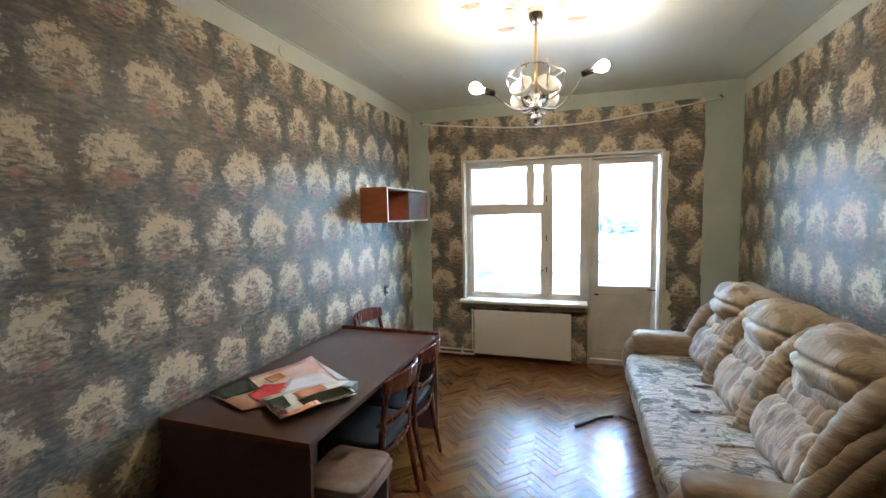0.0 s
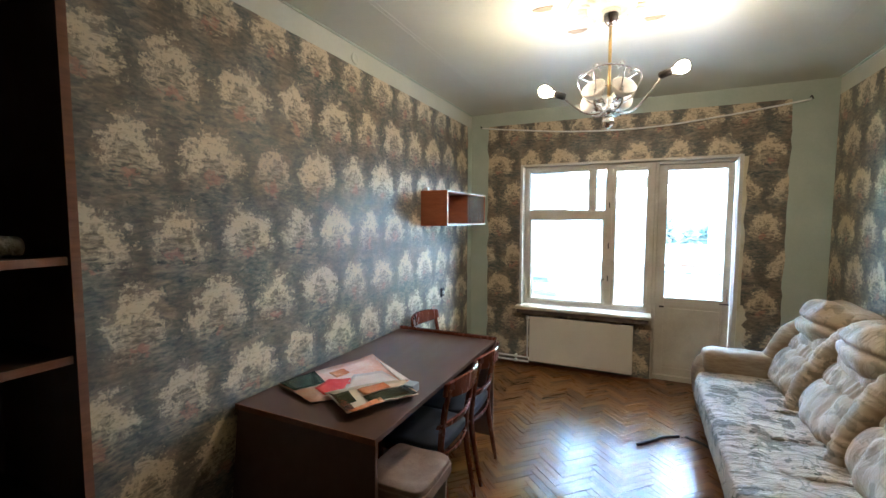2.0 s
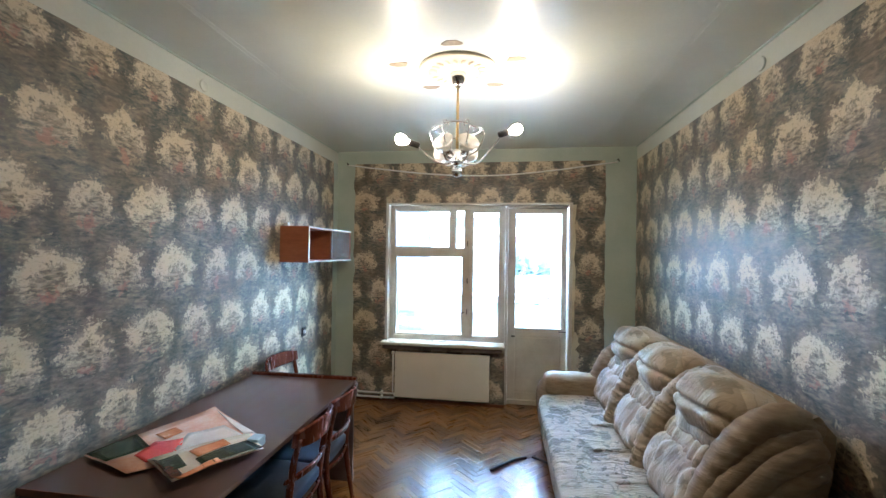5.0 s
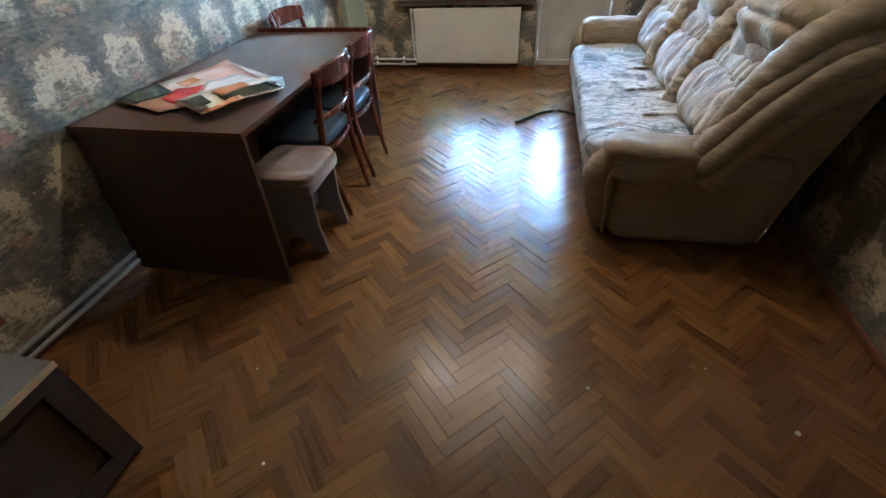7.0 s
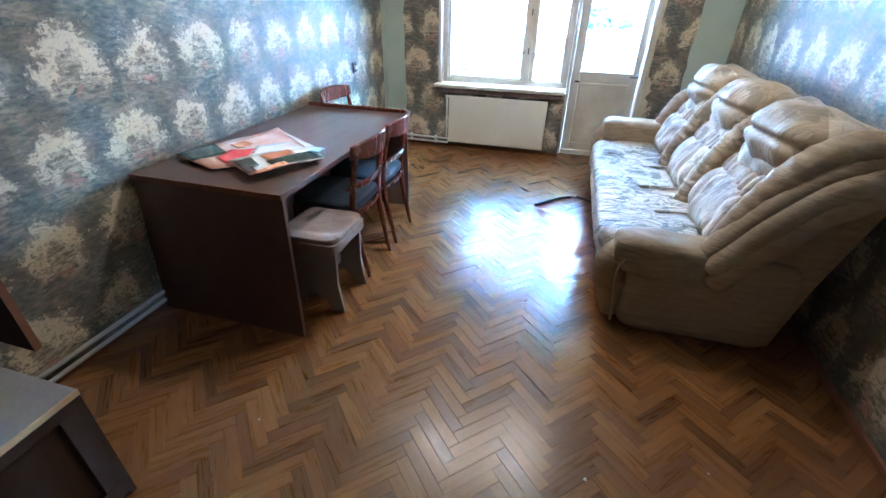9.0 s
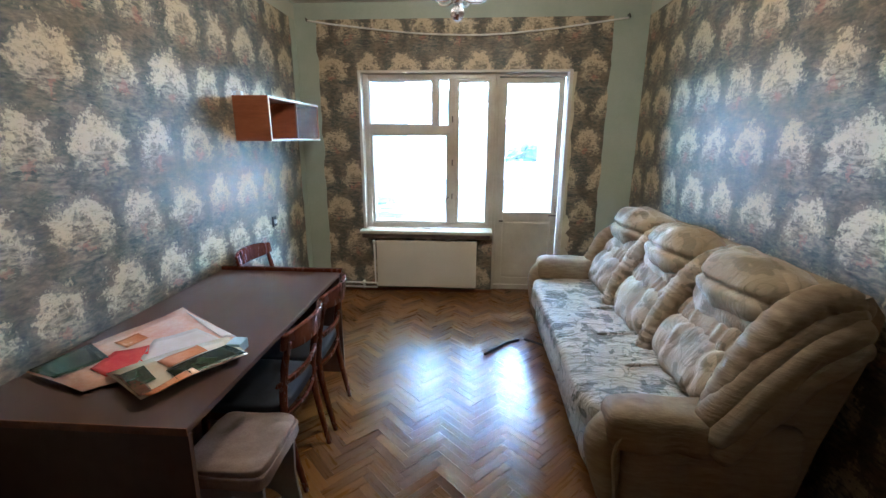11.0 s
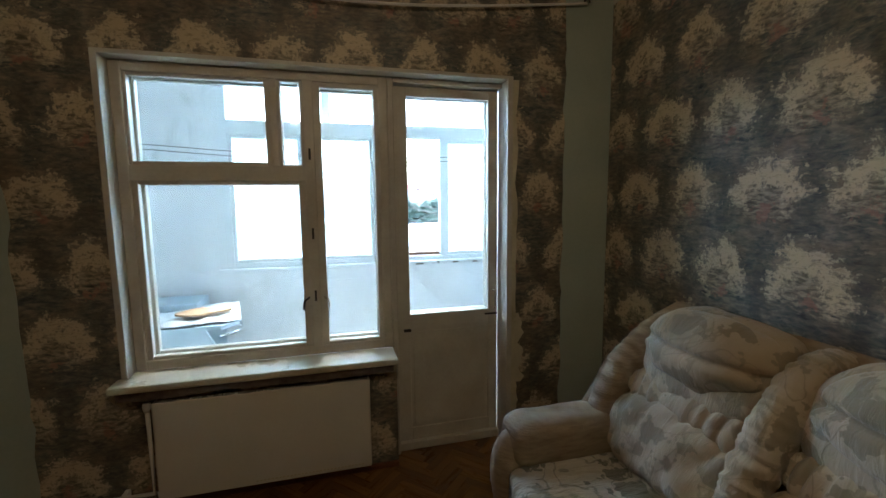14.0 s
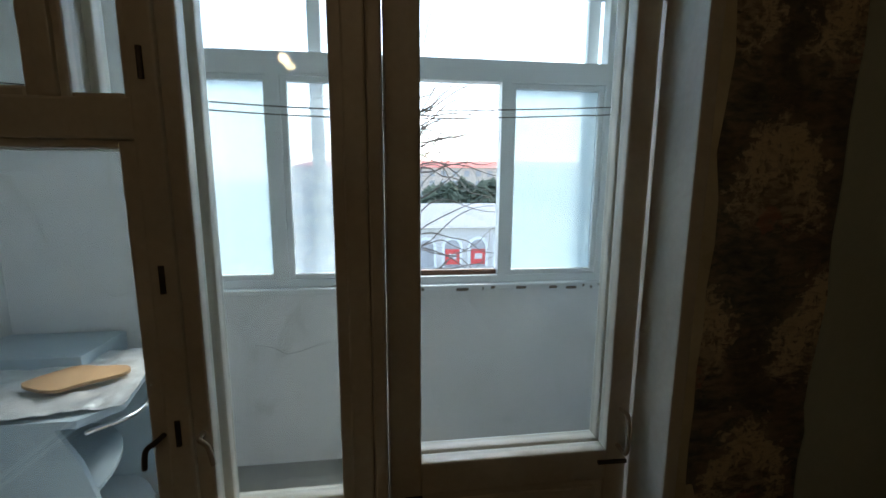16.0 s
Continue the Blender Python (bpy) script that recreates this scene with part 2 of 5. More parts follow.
PAPER_Y, PAPER_X = paper_pattern("wallpaper_side", 1, 1.14), paper_pattern("wallpaper_end", 0, 0.883)
GREEN = mottled("green_limewash", (0.40, 0.47, 0.40), (0.50, 0.56, 0.48), 2.5, 0.75, bump=0.2)
BAND = mottled("pale_limewash", (0.52, 0.54, 0.46), (0.62, 0.63, 0.54), 2.0, 0.7, bump=0.2)
WHITEWASH = mottled("ceiling_distemper", (0.54, 0.56, 0.49), (0.63, 0.64, 0.55), 1.6, 0.36, bump=0.05, spec=0.4)
PARQUET = wood("parquet_oak", (0.078, 0.029, 0.008), (0.235, 0.108, 0.026), 0.3, (0.8, 9, 1), 5.0, 0.42, 0.25, 0.12)
lacquer = PARQUET.node_tree
lac = lacquer.nodes["Principled BSDF"]
lac.inputs["Coat Weight"].default_value = 0.3
lac.inputs["Coat Roughness"].default_value = 0.05
ripple = put(lacquer, "Bump", Strength=0.4, Distance=0.006)
lacquer.links.new(cloud(lacquer, place(lacquer), 26.0, 4, 0.6), ripple.inputs["Height"])
lacquer.links.new(ripple.outputs[0], lac.inputs["Coat Normal"])
JOINT = mottled("parquet_joint", (0.05, 0.018, 0.008), (0.09, 0.032, 0.012), 20, 0.6)
VENEER = mottled("brown_laminate", (0.082, 0.046, 0.034), (0.115, 0.067, 0.05), 2.5, 0.36, bump=0.06, stretch=(6, 1, 6), fine=90)
CASE = wood("black_brown_carcass", (0.02, 0.01, 0.006), (0.058, 0.028, 0.014), 0.55, (10, 10, 1), 3.0)
CASE_EDGE = wood("red_brown_edge", (0.13, 0.05, 0.022), (0.24, 0.10, 0.045), 0.45, (10, 1, 10), 4.0)
MAHOGANY = wood("mahogany_lacquer", (0.065, 0.016, 0.009), (0.20, 0.06, 0.03), 0.25, (9, 9, 1.5), 4.0)
CHERRY = wood("cherry_veneer", (0.24, 0.075, 0.03), (0.38, 0.14, 0.06), 0.35, (1.5, 9, 9), 3.0)
PLY = wood("pale_backing", (0.48, 0.30, 0.15), (0.64, 0.44, 0.24), 0.5, (8, 1, 8), 3.0)
NAVY = mottled("dark_blue_cloth", (0.02, 0.027, 0.04), (0.045, 0.058, 0.08), 9, 0.7, bump=0.3)
BEIGE = mottled("worn_beige_velour", (0.17, 0.10, 0.07), (0.36, 0.27, 0.22), 7, 0.8, bump=0.3, fine=160)
STOOL_SIDE = mottled("grey_laminate", (0.20, 0.17, 0.15), (0.30, 0.27, 0.24), 5, 0.5)
FLOWERS = flowered("flowered_jacquard", (0.46, 0.405, 0.30), (0.62, 0.57, 0.46), (0.165, 0.165, 0.115), 0.045)
# jacquard of the back pads: duller leaves, and shade toned into the tan cloth
PADS = flowered("shaded_tan_jacquard", (0.36, 0.28, 0.175), (0.53, 0.445, 0.32), (0.29, 0.245, 0.165), 0.008)
PLAIN = mottled("tan_upholstery", (0.22, 0.16, 0.095), (0.36, 0.28, 0.18), 5, 0.6, bump=0.5, stretch=(2, 2, 9), fine=14, depth=0.012)
SATIN = mottled("tan_satin", (0.33, 0.26, 0.165), (0.47, 0.39, 0.27), 4, 0.5, bump=0.45, stretch=(2, 5, 2), fine=22, depth=0.012)
PAINT = mottled("old_white_gloss", (0.52, 0.48, 0.39), (0.68, 0.65, 0.55), 4, 0.38, bump=0.12)
SILL_PAINT = mottled("yellowed_sill_paint", (0.52, 0.47, 0.32), (0.70, 0.65, 0.48), 6, 0.3, bump=0.15)
STONE = mottled("raw_sill_edge", (0.08, 0.06, 0.05), (0.20, 0.16, 0.13), 22, 0.85, bump=0.6)
ENAMEL = mottled("radiator_enamel", (0.70, 0.67, 0.57), (0.78, 0.75, 0.66), 3, 0.32, bump=0.04)
PLASTIC = mottled("white_pipe", (0.66, 0.66, 0.62), (0.80, 0.80, 0.76), 9, 0.4, bump=0.05)
PLASTER = mottled("balcony_plaster", (0.76, 0.78, 0.78), (0.88, 0.89, 0.88), 3.5, 0.85, bump=0.35)
pt = PLASTER.node_tree
pb = pt.nodes["Principled BSDF"]
stain = ramp(pt, cloud(pt, place(pt, (1.0, 1.0, 0.55)), 4.2, 6, 0.68, 0.9), [(0.56, (0, 0, 0)), (0.72, (1, 1, 1))])
pt.links.new(blend(pt, calc(pt, "MULTIPLY", stain, 0.55), pb.inputs["Base Color"].links[0].from_socket, (0.42, 0.42, 0.38)), pb.inputs["Base Color"])
BALCONY_PAINT = mottled("flaking_white_paint", (0.72, 0.76, 0.76), (0.84, 0.87, 0.87), 5, 0.5, bump=0.3)
CONCRETE = mottled("balcony_floor", (0.22, 0.22, 0.21), (0.38, 0.38, 0.36), 5, 0.85, bump=0.3)
DESK = mottled("pale_blue_laminate", (0.36, 0.46, 0.52), (0.50, 0.60, 0.65), 3, 0.4, bump=0.05)
FOIL = mottled("silvered_foam", (0.55, 0.58, 0.60), (0.85, 0.87, 0.88), 18, 0.35, 0.6, bump=0.8, fine=70, depth=0.01)
BOARD = wood("cutting_board", (0.30, 0.17, 0.08), (0.52, 0.34, 0.19), 0.5, (14, 1, 1), 2.0)
CHROME = mottled("chrome", (0.75, 0.75, 0.76), (0.85, 0.85, 0.86), 5, 0.16, 1.0, bump=0.02)
BRASS = mottled("aged_brass", (0.42, 0.30, 0.12), (0.60, 0.45, 0.2), 9, 0.35, 1.0, bump=0.05)
DARK_METAL = mottled("dark_metal", (0.04, 0.035, 0.03), (0.09, 0.08, 0.07), 12, 0.45, 0.7)
OPAL = mottled("opal_glass", (0.55, 0.51, 0.42), (0.66, 0.62, 0.52), 8, 0.25, bump=0.02)
OPAL.node_tree.nodes["Principled BSDF"].inputs["Subsurface Weight"].default_value = 0.6
OPAL.node_tree.nodes["Principled BSDF"].inputs["Subsurface Scale"].default_value = 0.05
OPAL.node_tree.nodes["Principled BSDF"].inputs["Subsurface Radius"].default_value = (1, 1, 1)
STUCCO = mottled("stucco_cream", (0.62, 0.56, 0.43), (0.72, 0.67, 0.54), 9, 0.7, bump=0.3)
SOOT = mottled("smoke_stain", (0.20, 0.16, 0.10), (0.40, 0.34, 0.24), 14, 0.8)
GLASS, FROSTED = clear_glass("window_glass"), frosted_glass("frosted_glass")
DUSTY = frosted_glass("dusty_glass", 0.42, (0.38, 0.43, 0.45))
CABINET_GLASS = clear_glass("cabinet_glass", 0.1)
BULB = glowing("lit_bulb", (1.0, 0.71, 0.41), 5.5)
IVORY = mottled("ivory_paint", (0.36, 0.30, 0.22), (0.48, 0.41, 0.30), 12, 0.45)
CLOCK_FACE = mottled("clock_face", (0.42, 0.36, 0.32), (0.52, 0.46, 0.40), 6, 0.5)
BLACK = mottled("black_plastic", (0.012, 0.012, 0.013), (0.03, 0.03, 0.03), 9, 0.4)
BAG = mottled("clear_wrapping", (0.14, 0.12, 0.09), (0.34, 0.30, 0.24), 25, 0.3, bump=0.8, depth=0.02)
PRINT_PINK = mottled("print_peach", (0.70, 0.30, 0.18), (0.82, 0.60, 0.48), 5, 0.2, bump=0.03)
PRINT_PALE = mottled("print_pale", (0.72, 0.58, 0.50), (0.82, 0.76, 0.70), 6, 0.2, bump=0.03)
PRINT_BROWN = mottled("print_brown", (0.05, 0.02, 0.015), (0.16, 0.07, 0.04), 9, 0.2, bump=0.03)
PRINT_RED = mottled("print_red", (0.62, 0.03, 0.03), (0.75, 0.10, 0.07), 8, 0.22, bump=0.03)
PRINT_GREEN = mottled("print_green", (0.012, 0.02, 0.012), (0.05, 0.07, 0.035), 7, 0.2, bump=0.03)
PRINT_CREAM = mottled("print_cream", (0.70, 0.52, 0.34), (0.80, 0.72, 0.58), 7, 0.2, bump=0.03)
PRINT_ORANGE = mottled("print_orange", (0.55, 0.16, 0.05), (0.75, 0.36, 0.17), 6, 0.25, bump=0.03)
CORD = mottled("white_cord", (0.70, 0.70, 0.66), (0.82, 0.82, 0.78), 20, 0.6)
CHIP = mottled("plaster_crumb", (0.75, 0.73, 0.68), (0.85, 0.83, 0.8), 60, 0.9)
GRASS = mottled("town_ground", (0.16, 0.16, 0.13), (0.26, 0.25, 0.22), 0.05, 0.95, fine=0.6)
NEEDLES = mottled("dark_foliage", (0.05, 0.075, 0.05), (0.10, 0.13, 0.09), 0.8, 0.9)
BARK = mottled("bark", (0.07, 0.055, 0.045), (0.14, 0.11, 0.09), 9, 0.9)
ROOF_GREY = mottled("grey_roofing", (0.22, 0.23, 0.23), (0.31, 0.32, 0.32), 0.4, 0.8)
ROOF_RED = mottled("red_roofing", (0.45, 0.10, 0.08), (0.58, 0.18, 0.14), 0.3, 0.8)
FACADE = mottled("pale_render", (0.52, 0.51, 0.50), (0.62, 0.61, 0.60), 0.5, 0.9)
FACADE_TAN = mottled("tan_render", (0.52, 0.42, 0.36), (0.62, 0.53, 0.46), 0.4, 0.9)
GREY_GLAZE = mottled("dull_glazing", (0.28, 0.29, 0.31), (0.42, 0.43, 0.45), 0.7, 0.4)
BANNER = mottled("red_banner", (0.60, 0.04, 0.05), (0.70, 0.10, 0.09), 1.5, 0.6)


# ---- mesh helpers ----
def finish(name, bm, mats, parent=None, smooth=False):
    me = bpy.data.meshes.new(name)
    bm.normal_update()
    bm.to_mesh(me)
    bm.free()
    for m in mats if isinstance(mats, (list, tuple)) else [mats]:
        me.materials.append(m)
    if smooth:
        me.polygons.foreach_set("use_smooth", [True] * len(me.polygons))
    ob = new(name, me)
    if parent is not None:
        ob.parent = parent
    return ob


def part(name, bm, material, parent, label="", smooth=False):
    ob = finish(name, bm, material, parent, smooth)
    return tagged(ob, label) if label else ob


def thing(name, label, category, at=(0, 0, 0), turn=0.0, group=""):
    ob = new(name)
    ob.matrix_basis = pose(*at, 0, 0, turn)
    return tagged(ob, label, category, group)


def box(bm, lo, hi, bevel=0.0, mat=0, m=None):
    """An upright block between two corners, its edges rounded by bevel."""
    lo, hi = Vector(lo), Vector(hi)
    made = bmesh.ops.create_cube(bm, size=1.0, matrix=Matrix.Translation((lo + hi) / 2) @ Matrix.Diagonal((*(hi - lo), 1)))
    vs = made["verts"]
    fs = list({f for v in vs for f in v.link_faces})
    for f in fs:
        f.material_index = mat
    if bevel:
        r = bmesh.ops.bevel(bm, geom=list({e for v in vs for e in v.link_edges}), offset=bevel, segments=2, affect="EDGES", profile=0.6)
        vs = list({v for f in r["faces"] for v in f.verts} | {v for v in vs if v.is_valid})
        for f in {f for v in vs for f in v.link_faces}:
            f.material_index = mat
    if m is not None:
        bmesh.ops.transform(bm, matrix=m, verts=vs)
    return vs


def block(lo, hi, bevel=0.0, m=None):
    bm = bmesh.new()
    box(bm, lo, hi, bevel, 0, m)
    return bm


def tube(bm, points, radius, sides=10, cap=True):
    """A round bar along a line of points; radius is one number or one for each point."""
    pts = [Vector(p) for p in points]
    rs = [radius] * len(pts) if isinstance(radius, (int, float)) else list(radius)
    rings, side = [], None
    for i, p in enumerate(pts):
        way = (pts[min(i + 1, len(pts) - 1)] - pts[max(i - 1, 0)]).normalized()
        if side is None:
            side = way.orthogonal().normalized()
        side = (side - way * side.dot(way)).normalized()
        up = way.cross(side)
        rings.append([bm.verts.new(p + rs[i] * (math.cos(a) * side + math.sin(a) * up)) for a in (2 * math.pi * k / sides for k in range(sides))])
    for a, b in zip(rings, rings[1:]):
        for k in range(sides):
            bm.faces.new((a[k], a[(k + 1) % sides], b[(k + 1) % sides], b[k]))
    if cap:
        bm.faces.new(rings[0][::-1])
        bm.faces.new(rings[-1])
    return bm


def bar(points, radius, sides=10):
    return tube(bmesh.new(), points, radius, sides)


def lathe(profile, sides=24, m=None):
    """A turned shape from (radius, height) pairs."""
    bm = bmesh.new()
    rings = [[bm.verts.new((r * math.cos(2 * math.pi * k / sides), r * math.sin(2 * math.pi * k / sides), h)) for k in range(sides)] for r, h in profile]
    for a, b in zip(rings, rings[1:]):
        for k in range(sides):
            bm.faces.new((a[k], a[(k + 1) % sides], b[(k + 1) % sides], b[k]))
    bm.faces.new(rings[0][::-1])
    bm.faces.new(rings[-1])
    if m is not None:
        bmesh.ops.transform(bm, matrix=m, verts=bm.verts[:])
    return bm


def smoothstep(points, steps=6):
    """A smooth line through the given points."""
    p = [Vector(q) for q in points]
    p = [2 * p[0] - p[1], *p, 2 * p[-1] - p[-2]]
    out = []
    for a, b, c, d in zip(p, p[1:], p[2:], p[3:]):
        for k in range(steps):
            t = k / steps
            out.append(0.5 * (2 * b + (c - a) * t + (2 * a - 5 * b + 4 * c - d) * t * t + (3 * b - a - 3 * c + d) * t ** 3))
    return [*out, p[-2]]


def cushion(half, square=0.55, gather=0.0, gathers=40.0, sag=0.012, seed=0.0, m=None, sides=64, rows=32, crease=None, axis=1):
    """A stuffed pad: a rounded block with soft dents, gathers along one axis and an optional deep crease."""
    bm = bmesh.new()

    def power(v, e):
        return math.copysign(abs(v) ** e, v)

    rings = []
    for i in range(1, rows):
        lat = math.pi * (i / rows - 0.5)
        ring = []
        for k in range(sides):
            lon = 2 * math.pi * k / sides
            n = Vector((power(math.cos(lat), square) * power(math.cos(lon), square), power(math.cos(lat), square) * power(math.sin(lon), square), power(math.sin(lat), square)))
            p = Vector((n.x * half[0], n.y * half[1], n.z * half[2]))
            out = Vector((n.x / half[0], n.y / half[1], n.z / half[2])).normalized()
            d = sag * noise.noise(p * 7 + Vector((seed, 3.1, 0)))
            if gather:
                d += gather * (abs(math.sin(p[axis] * gathers + 3 * noise.noise(p * 6 + Vector((seed, 0, 0))))) - 0.6)
            if crease is not None:
                z, depth, wide = crease
                d -= depth * math.exp(-((p.z - z - 0.25 * abs(p.y / half[1]) ** 2 * half[2]) / wide) ** 2)
            ring.append(bm.verts.new(p + out * d))
        rings.append(ring)
    for a, b in zip(rings, rings[1:]):
        for k in range(sides):
            bm.faces.new((a[k], a[(k + 1) % sides], b[(k + 1) % sides], b[k]))
    lo, hi = bm.verts.new((0, 0, -half[2])), bm.verts.new((0, 0, half[2]))
    for k in range(sides):
        bm.faces.new((lo, rings[0][(k + 1) % sides], rings[0][k]))
        bm.faces.new((hi, rings[-1][k], rings[-1][(k + 1) % sides]))
    if m is not None:
        bmesh.ops.transform(bm, matrix=m, verts=bm.verts[:])
    return bm


def slab(outline, lo, hi, axis=1):
    """A board cut to an outline, in the plane across the given axis, from lo to hi along it."""
    bm = bmesh.new()

    def at(p, h):
        q = list(p)
        q.insert(axis, h)
        return q

    a, b = [bm.verts.new(at(p, lo)) for p in outline], [bm.verts.new(at(p, hi)) for p in outline]
    bm.faces.new(a), bm.faces.new(b[::-1])
    for k in range(len(a)):
        j = (k + 1) % len(a)
        bm.faces.new((a[j], a[k], b[k], b[j]))
    bmesh.ops.recalc_face_normals(bm, faces=bm.faces[:])
    return bm


# ---- the room: plan in metres ----
LEFT, RIGHT, FAR, BACK, TOP, RAIL = -1.075, 2.25, 4.857, -1.3, 2.86, 2.715
OUT = 5.22
WIN_L, WIN_R, DOOR_R, HEAD, SILL = -0.482, 0.885, 1.60, 2.262, 0.66
BAL_FRONT, BAL_L, BAL_R = 6.36, -1.0, 2.45


def wall(name, pieces, mats, face_mat):
    """A wall from upright pieces; face_mat picks a material by normal and height."""
    bm = bmesh.new()
    for lo, hi in pieces:
        box(bm, lo, hi)
    bm.normal_update()
    for f in bm.faces:
        f.material_index = face_mat(f.normal, f.calc_center_median())
    return tagged(finish(name, bm, mats), kind="structure")


def split(lo, hi, z):
    return [(lo, (hi[0], hi[1], z)), ((lo[0], lo[1], z), hi)]


def papered(n, c):
    return 1 if c.z > RAIL else 0


wall("wall_west", split((LEFT - 0.2, BACK - 0.2, -0.1), (LEFT, OUT, TOP), RAIL), [PAPER_Y, BAND], papered)
wall("wall_east", split((RIGHT, BACK - 0.2, -0.1), (RIGHT + 0.2, OUT, TOP), RAIL), [PAPER_Y, BAND], papered)
wall("wall_south", split((LEFT, BACK - 0.2, -0.1), (RIGHT, BACK, TOP), RAIL), [PAPER_X, BAND], papered)
wall("wall_north", [((LEFT, FAR, -0.1), (WIN_L, OUT, RAIL)), ((DOOR_R, FAR, -0.1), (RIGHT, OUT, RAIL)), ((WIN_L, FAR, HEAD), (DOOR_R, OUT, RAIL)),
                    ((WIN_L, FAR, -0.1), (WIN_R, OUT, SILL)), ((LEFT, FAR, RAIL), (RIGHT, OUT, TOP))],
     [PAPER_X, GREEN, PAINT, PLASTER],
     lambda n, c: 3 if n.y > 0.5 else (1 if c.z > RAIL else (0 if n.y < -0.5 else 2)))
tagged(finish("ceiling", block((LEFT - 0.2, BACK - 0.2, TOP), (RIGHT + 0.2, OUT, TOP + 0.2)), WHITEWASH), kind="structure")


def ragged(a, b, z0, z1, seed):
    """Outline of a painted strip whose edge follows torn wallpaper."""
    pts = [(a, z0)]
    for k in range(40):
        z = z0 + (z1 - z0) * k / 39
        pts.append((b + 0.022 * noise.noise(Vector((seed, z * 5, 0))) + 0.012 * noise.noise(Vector((seed, z * 17, 4))), z))
    return [*pts, (a, z1)]


tagged(finish("trim", slab(ragged(LEFT + 0.001, -0.865, 0.0, RAIL, 1.0), FAR - 0.004, FAR - 0.0005), GREEN), kind="structure")
tagged(finish("trim", slab(ragged(RIGHT - 0.001, 1.935, 0.0, RAIL, 5.0), FAR - 0.004, FAR - 0.0005), GREEN), kind="structure")
tagged(finish("trim", slab(ragged(FAR - 0.005, FAR - 0.12, 0.0, RAIL, 9.0), LEFT + 0.0005, LEFT + 0.004, 0), GREEN), kind="structure")
# shallow painted ceiling border and the cove line on the walls
bm = bmesh.new()
for x in (LEFT + 0.42, RIGHT - 0.42):
    box(bm, (x - 0.006, BACK + 0.4, TOP - 0.0012), (x + 0.006, FAR - 0.4, TOP + 0.004))
    box(bm, (x + 0.03, BACK + 0.4, TOP - 0.0012), (x + 0.036, FAR - 0.4, TOP + 0.004))
tagged(finish("trim", bm, WHITEWASH), kind="structure")
for x in (LEFT, RIGHT):
    side = 1 if x == LEFT else -1
    bm = bmesh.new()
    box(bm, (min(x, x + side * 0.012), BACK, TOP - 0.012), (max(x, x + side * 0.012), FAR, TOP), 0.004)
    tagged(finish("trim", bm, GREEN), kind="structure")
# skirting of thin wood on the east side, dark on the west
tagged(finish("baseboard", block((RIGHT - 0.018, BACK, 0), (RIGHT, FAR, 0.035), 0.005), CASE_EDGE), kind="structure")
tagged(finish("baseboard", block((LEFT, 0.7, 0), (LEFT + 0.022, FAR, 0.03), 0.005), CASE_EDGE), kind="structure")
tagged(finish("baseboard", block((LEFT + 0.02, FAR - 0.022, 0), (WIN_R, FAR, 0.03), 0.005), CASE_EDGE), kind="structure")
for x, y in ((LEFT, 2.6), (RIGHT, 2.65)):
    bm = lathe([(0.035, 0), (0.04, 0.006), (0.034, 0.012), (0.028, 0.008)], 24, pose(x, y, RAIL + 0.05, 0, 90 if x < 0 else -90, 0))
    tagged(finish("trim", bm, BAND, smooth=True), kind="structure")

# ---- window and balcony door ----
GY = 4.975


def frame_ring(bm, x0, x1, z0, z1, w, y0, y1, bevel=0.006, widths=None):
    l, r, b, t = widths or (w, w, w, w)
    box(bm, (x0, y0, z0), (x0 + l, y1, z1), bevel)
    box(bm, (x1 - r, y0, z0), (x1, y1, z1), bevel)
    box(bm, (x0 + l - 0.001, y0 + 0.001, z0), (x1 - r + 0.001, y1 - 0.001, z0 + b), bevel)
    box(bm, (x0 + l - 0.001, y0 + 0.001, z1 - t), (x1 - r + 0.001, y1 - 0.001, z1), bevel)


def pane(x0, x1, z0, z1, y, parent, mat=None, name="pane"):
    ob = part(name, block((x0 - 0.012, y - 0.002, z0 - 0.012), (x1 + 0.012, y + 0.002, z1 + 0.012)), mat or GLASS, parent)
    ob.visible_shadow = False
    return ob


window = tagged(new("window_1"), "white-painted wooden casement window with a small vent sash", "window", kind="structure")
# fixed outer frame
bm = bmesh.new()
frame_ring(bm, WIN_L + 0.03, WIN_R - 0.005, SILL + 0.03, HEAD - 0.02, 0.05, GY - 0.03, GY + 0.12)
box(bm, (0.425, GY - 0.028, SILL + 0.06), (0.48, GY + 0.118, HEAD - 0.05), 0.006)
box(bm, (WIN_L + 0.06, GY - 0.027, 1.665), (0.43, GY + 0.117, 1.745), 0.006)
box(bm, (0.262, GY - 0.026, 1.745), (0.298, GY + 0.1, HEAD - 0.05), 0.004)
part("window_frame", bm, PAINT, window)
bm = bmesh.new()
box(bm, (WIN_L + 0.001, FAR - 0.008, SILL + 0.03), (WIN_L + 0.03, GY + 0.02, HEAD - 0.002), 0.004)
box(bm, (WIN_L + 0.001, FAR - 0.007, HEAD - 0.022), (DOOR_R - 0.001, GY + 0.02, HEAD - 0.001), 0.004)
box(bm, (DOOR_R - 0.035, FAR - 0.009, 0.0), (DOOR_R - 0.001, GY + 0.02, HEAD - 0.002), 0.004)
part("casing", bm, PAINT, window)
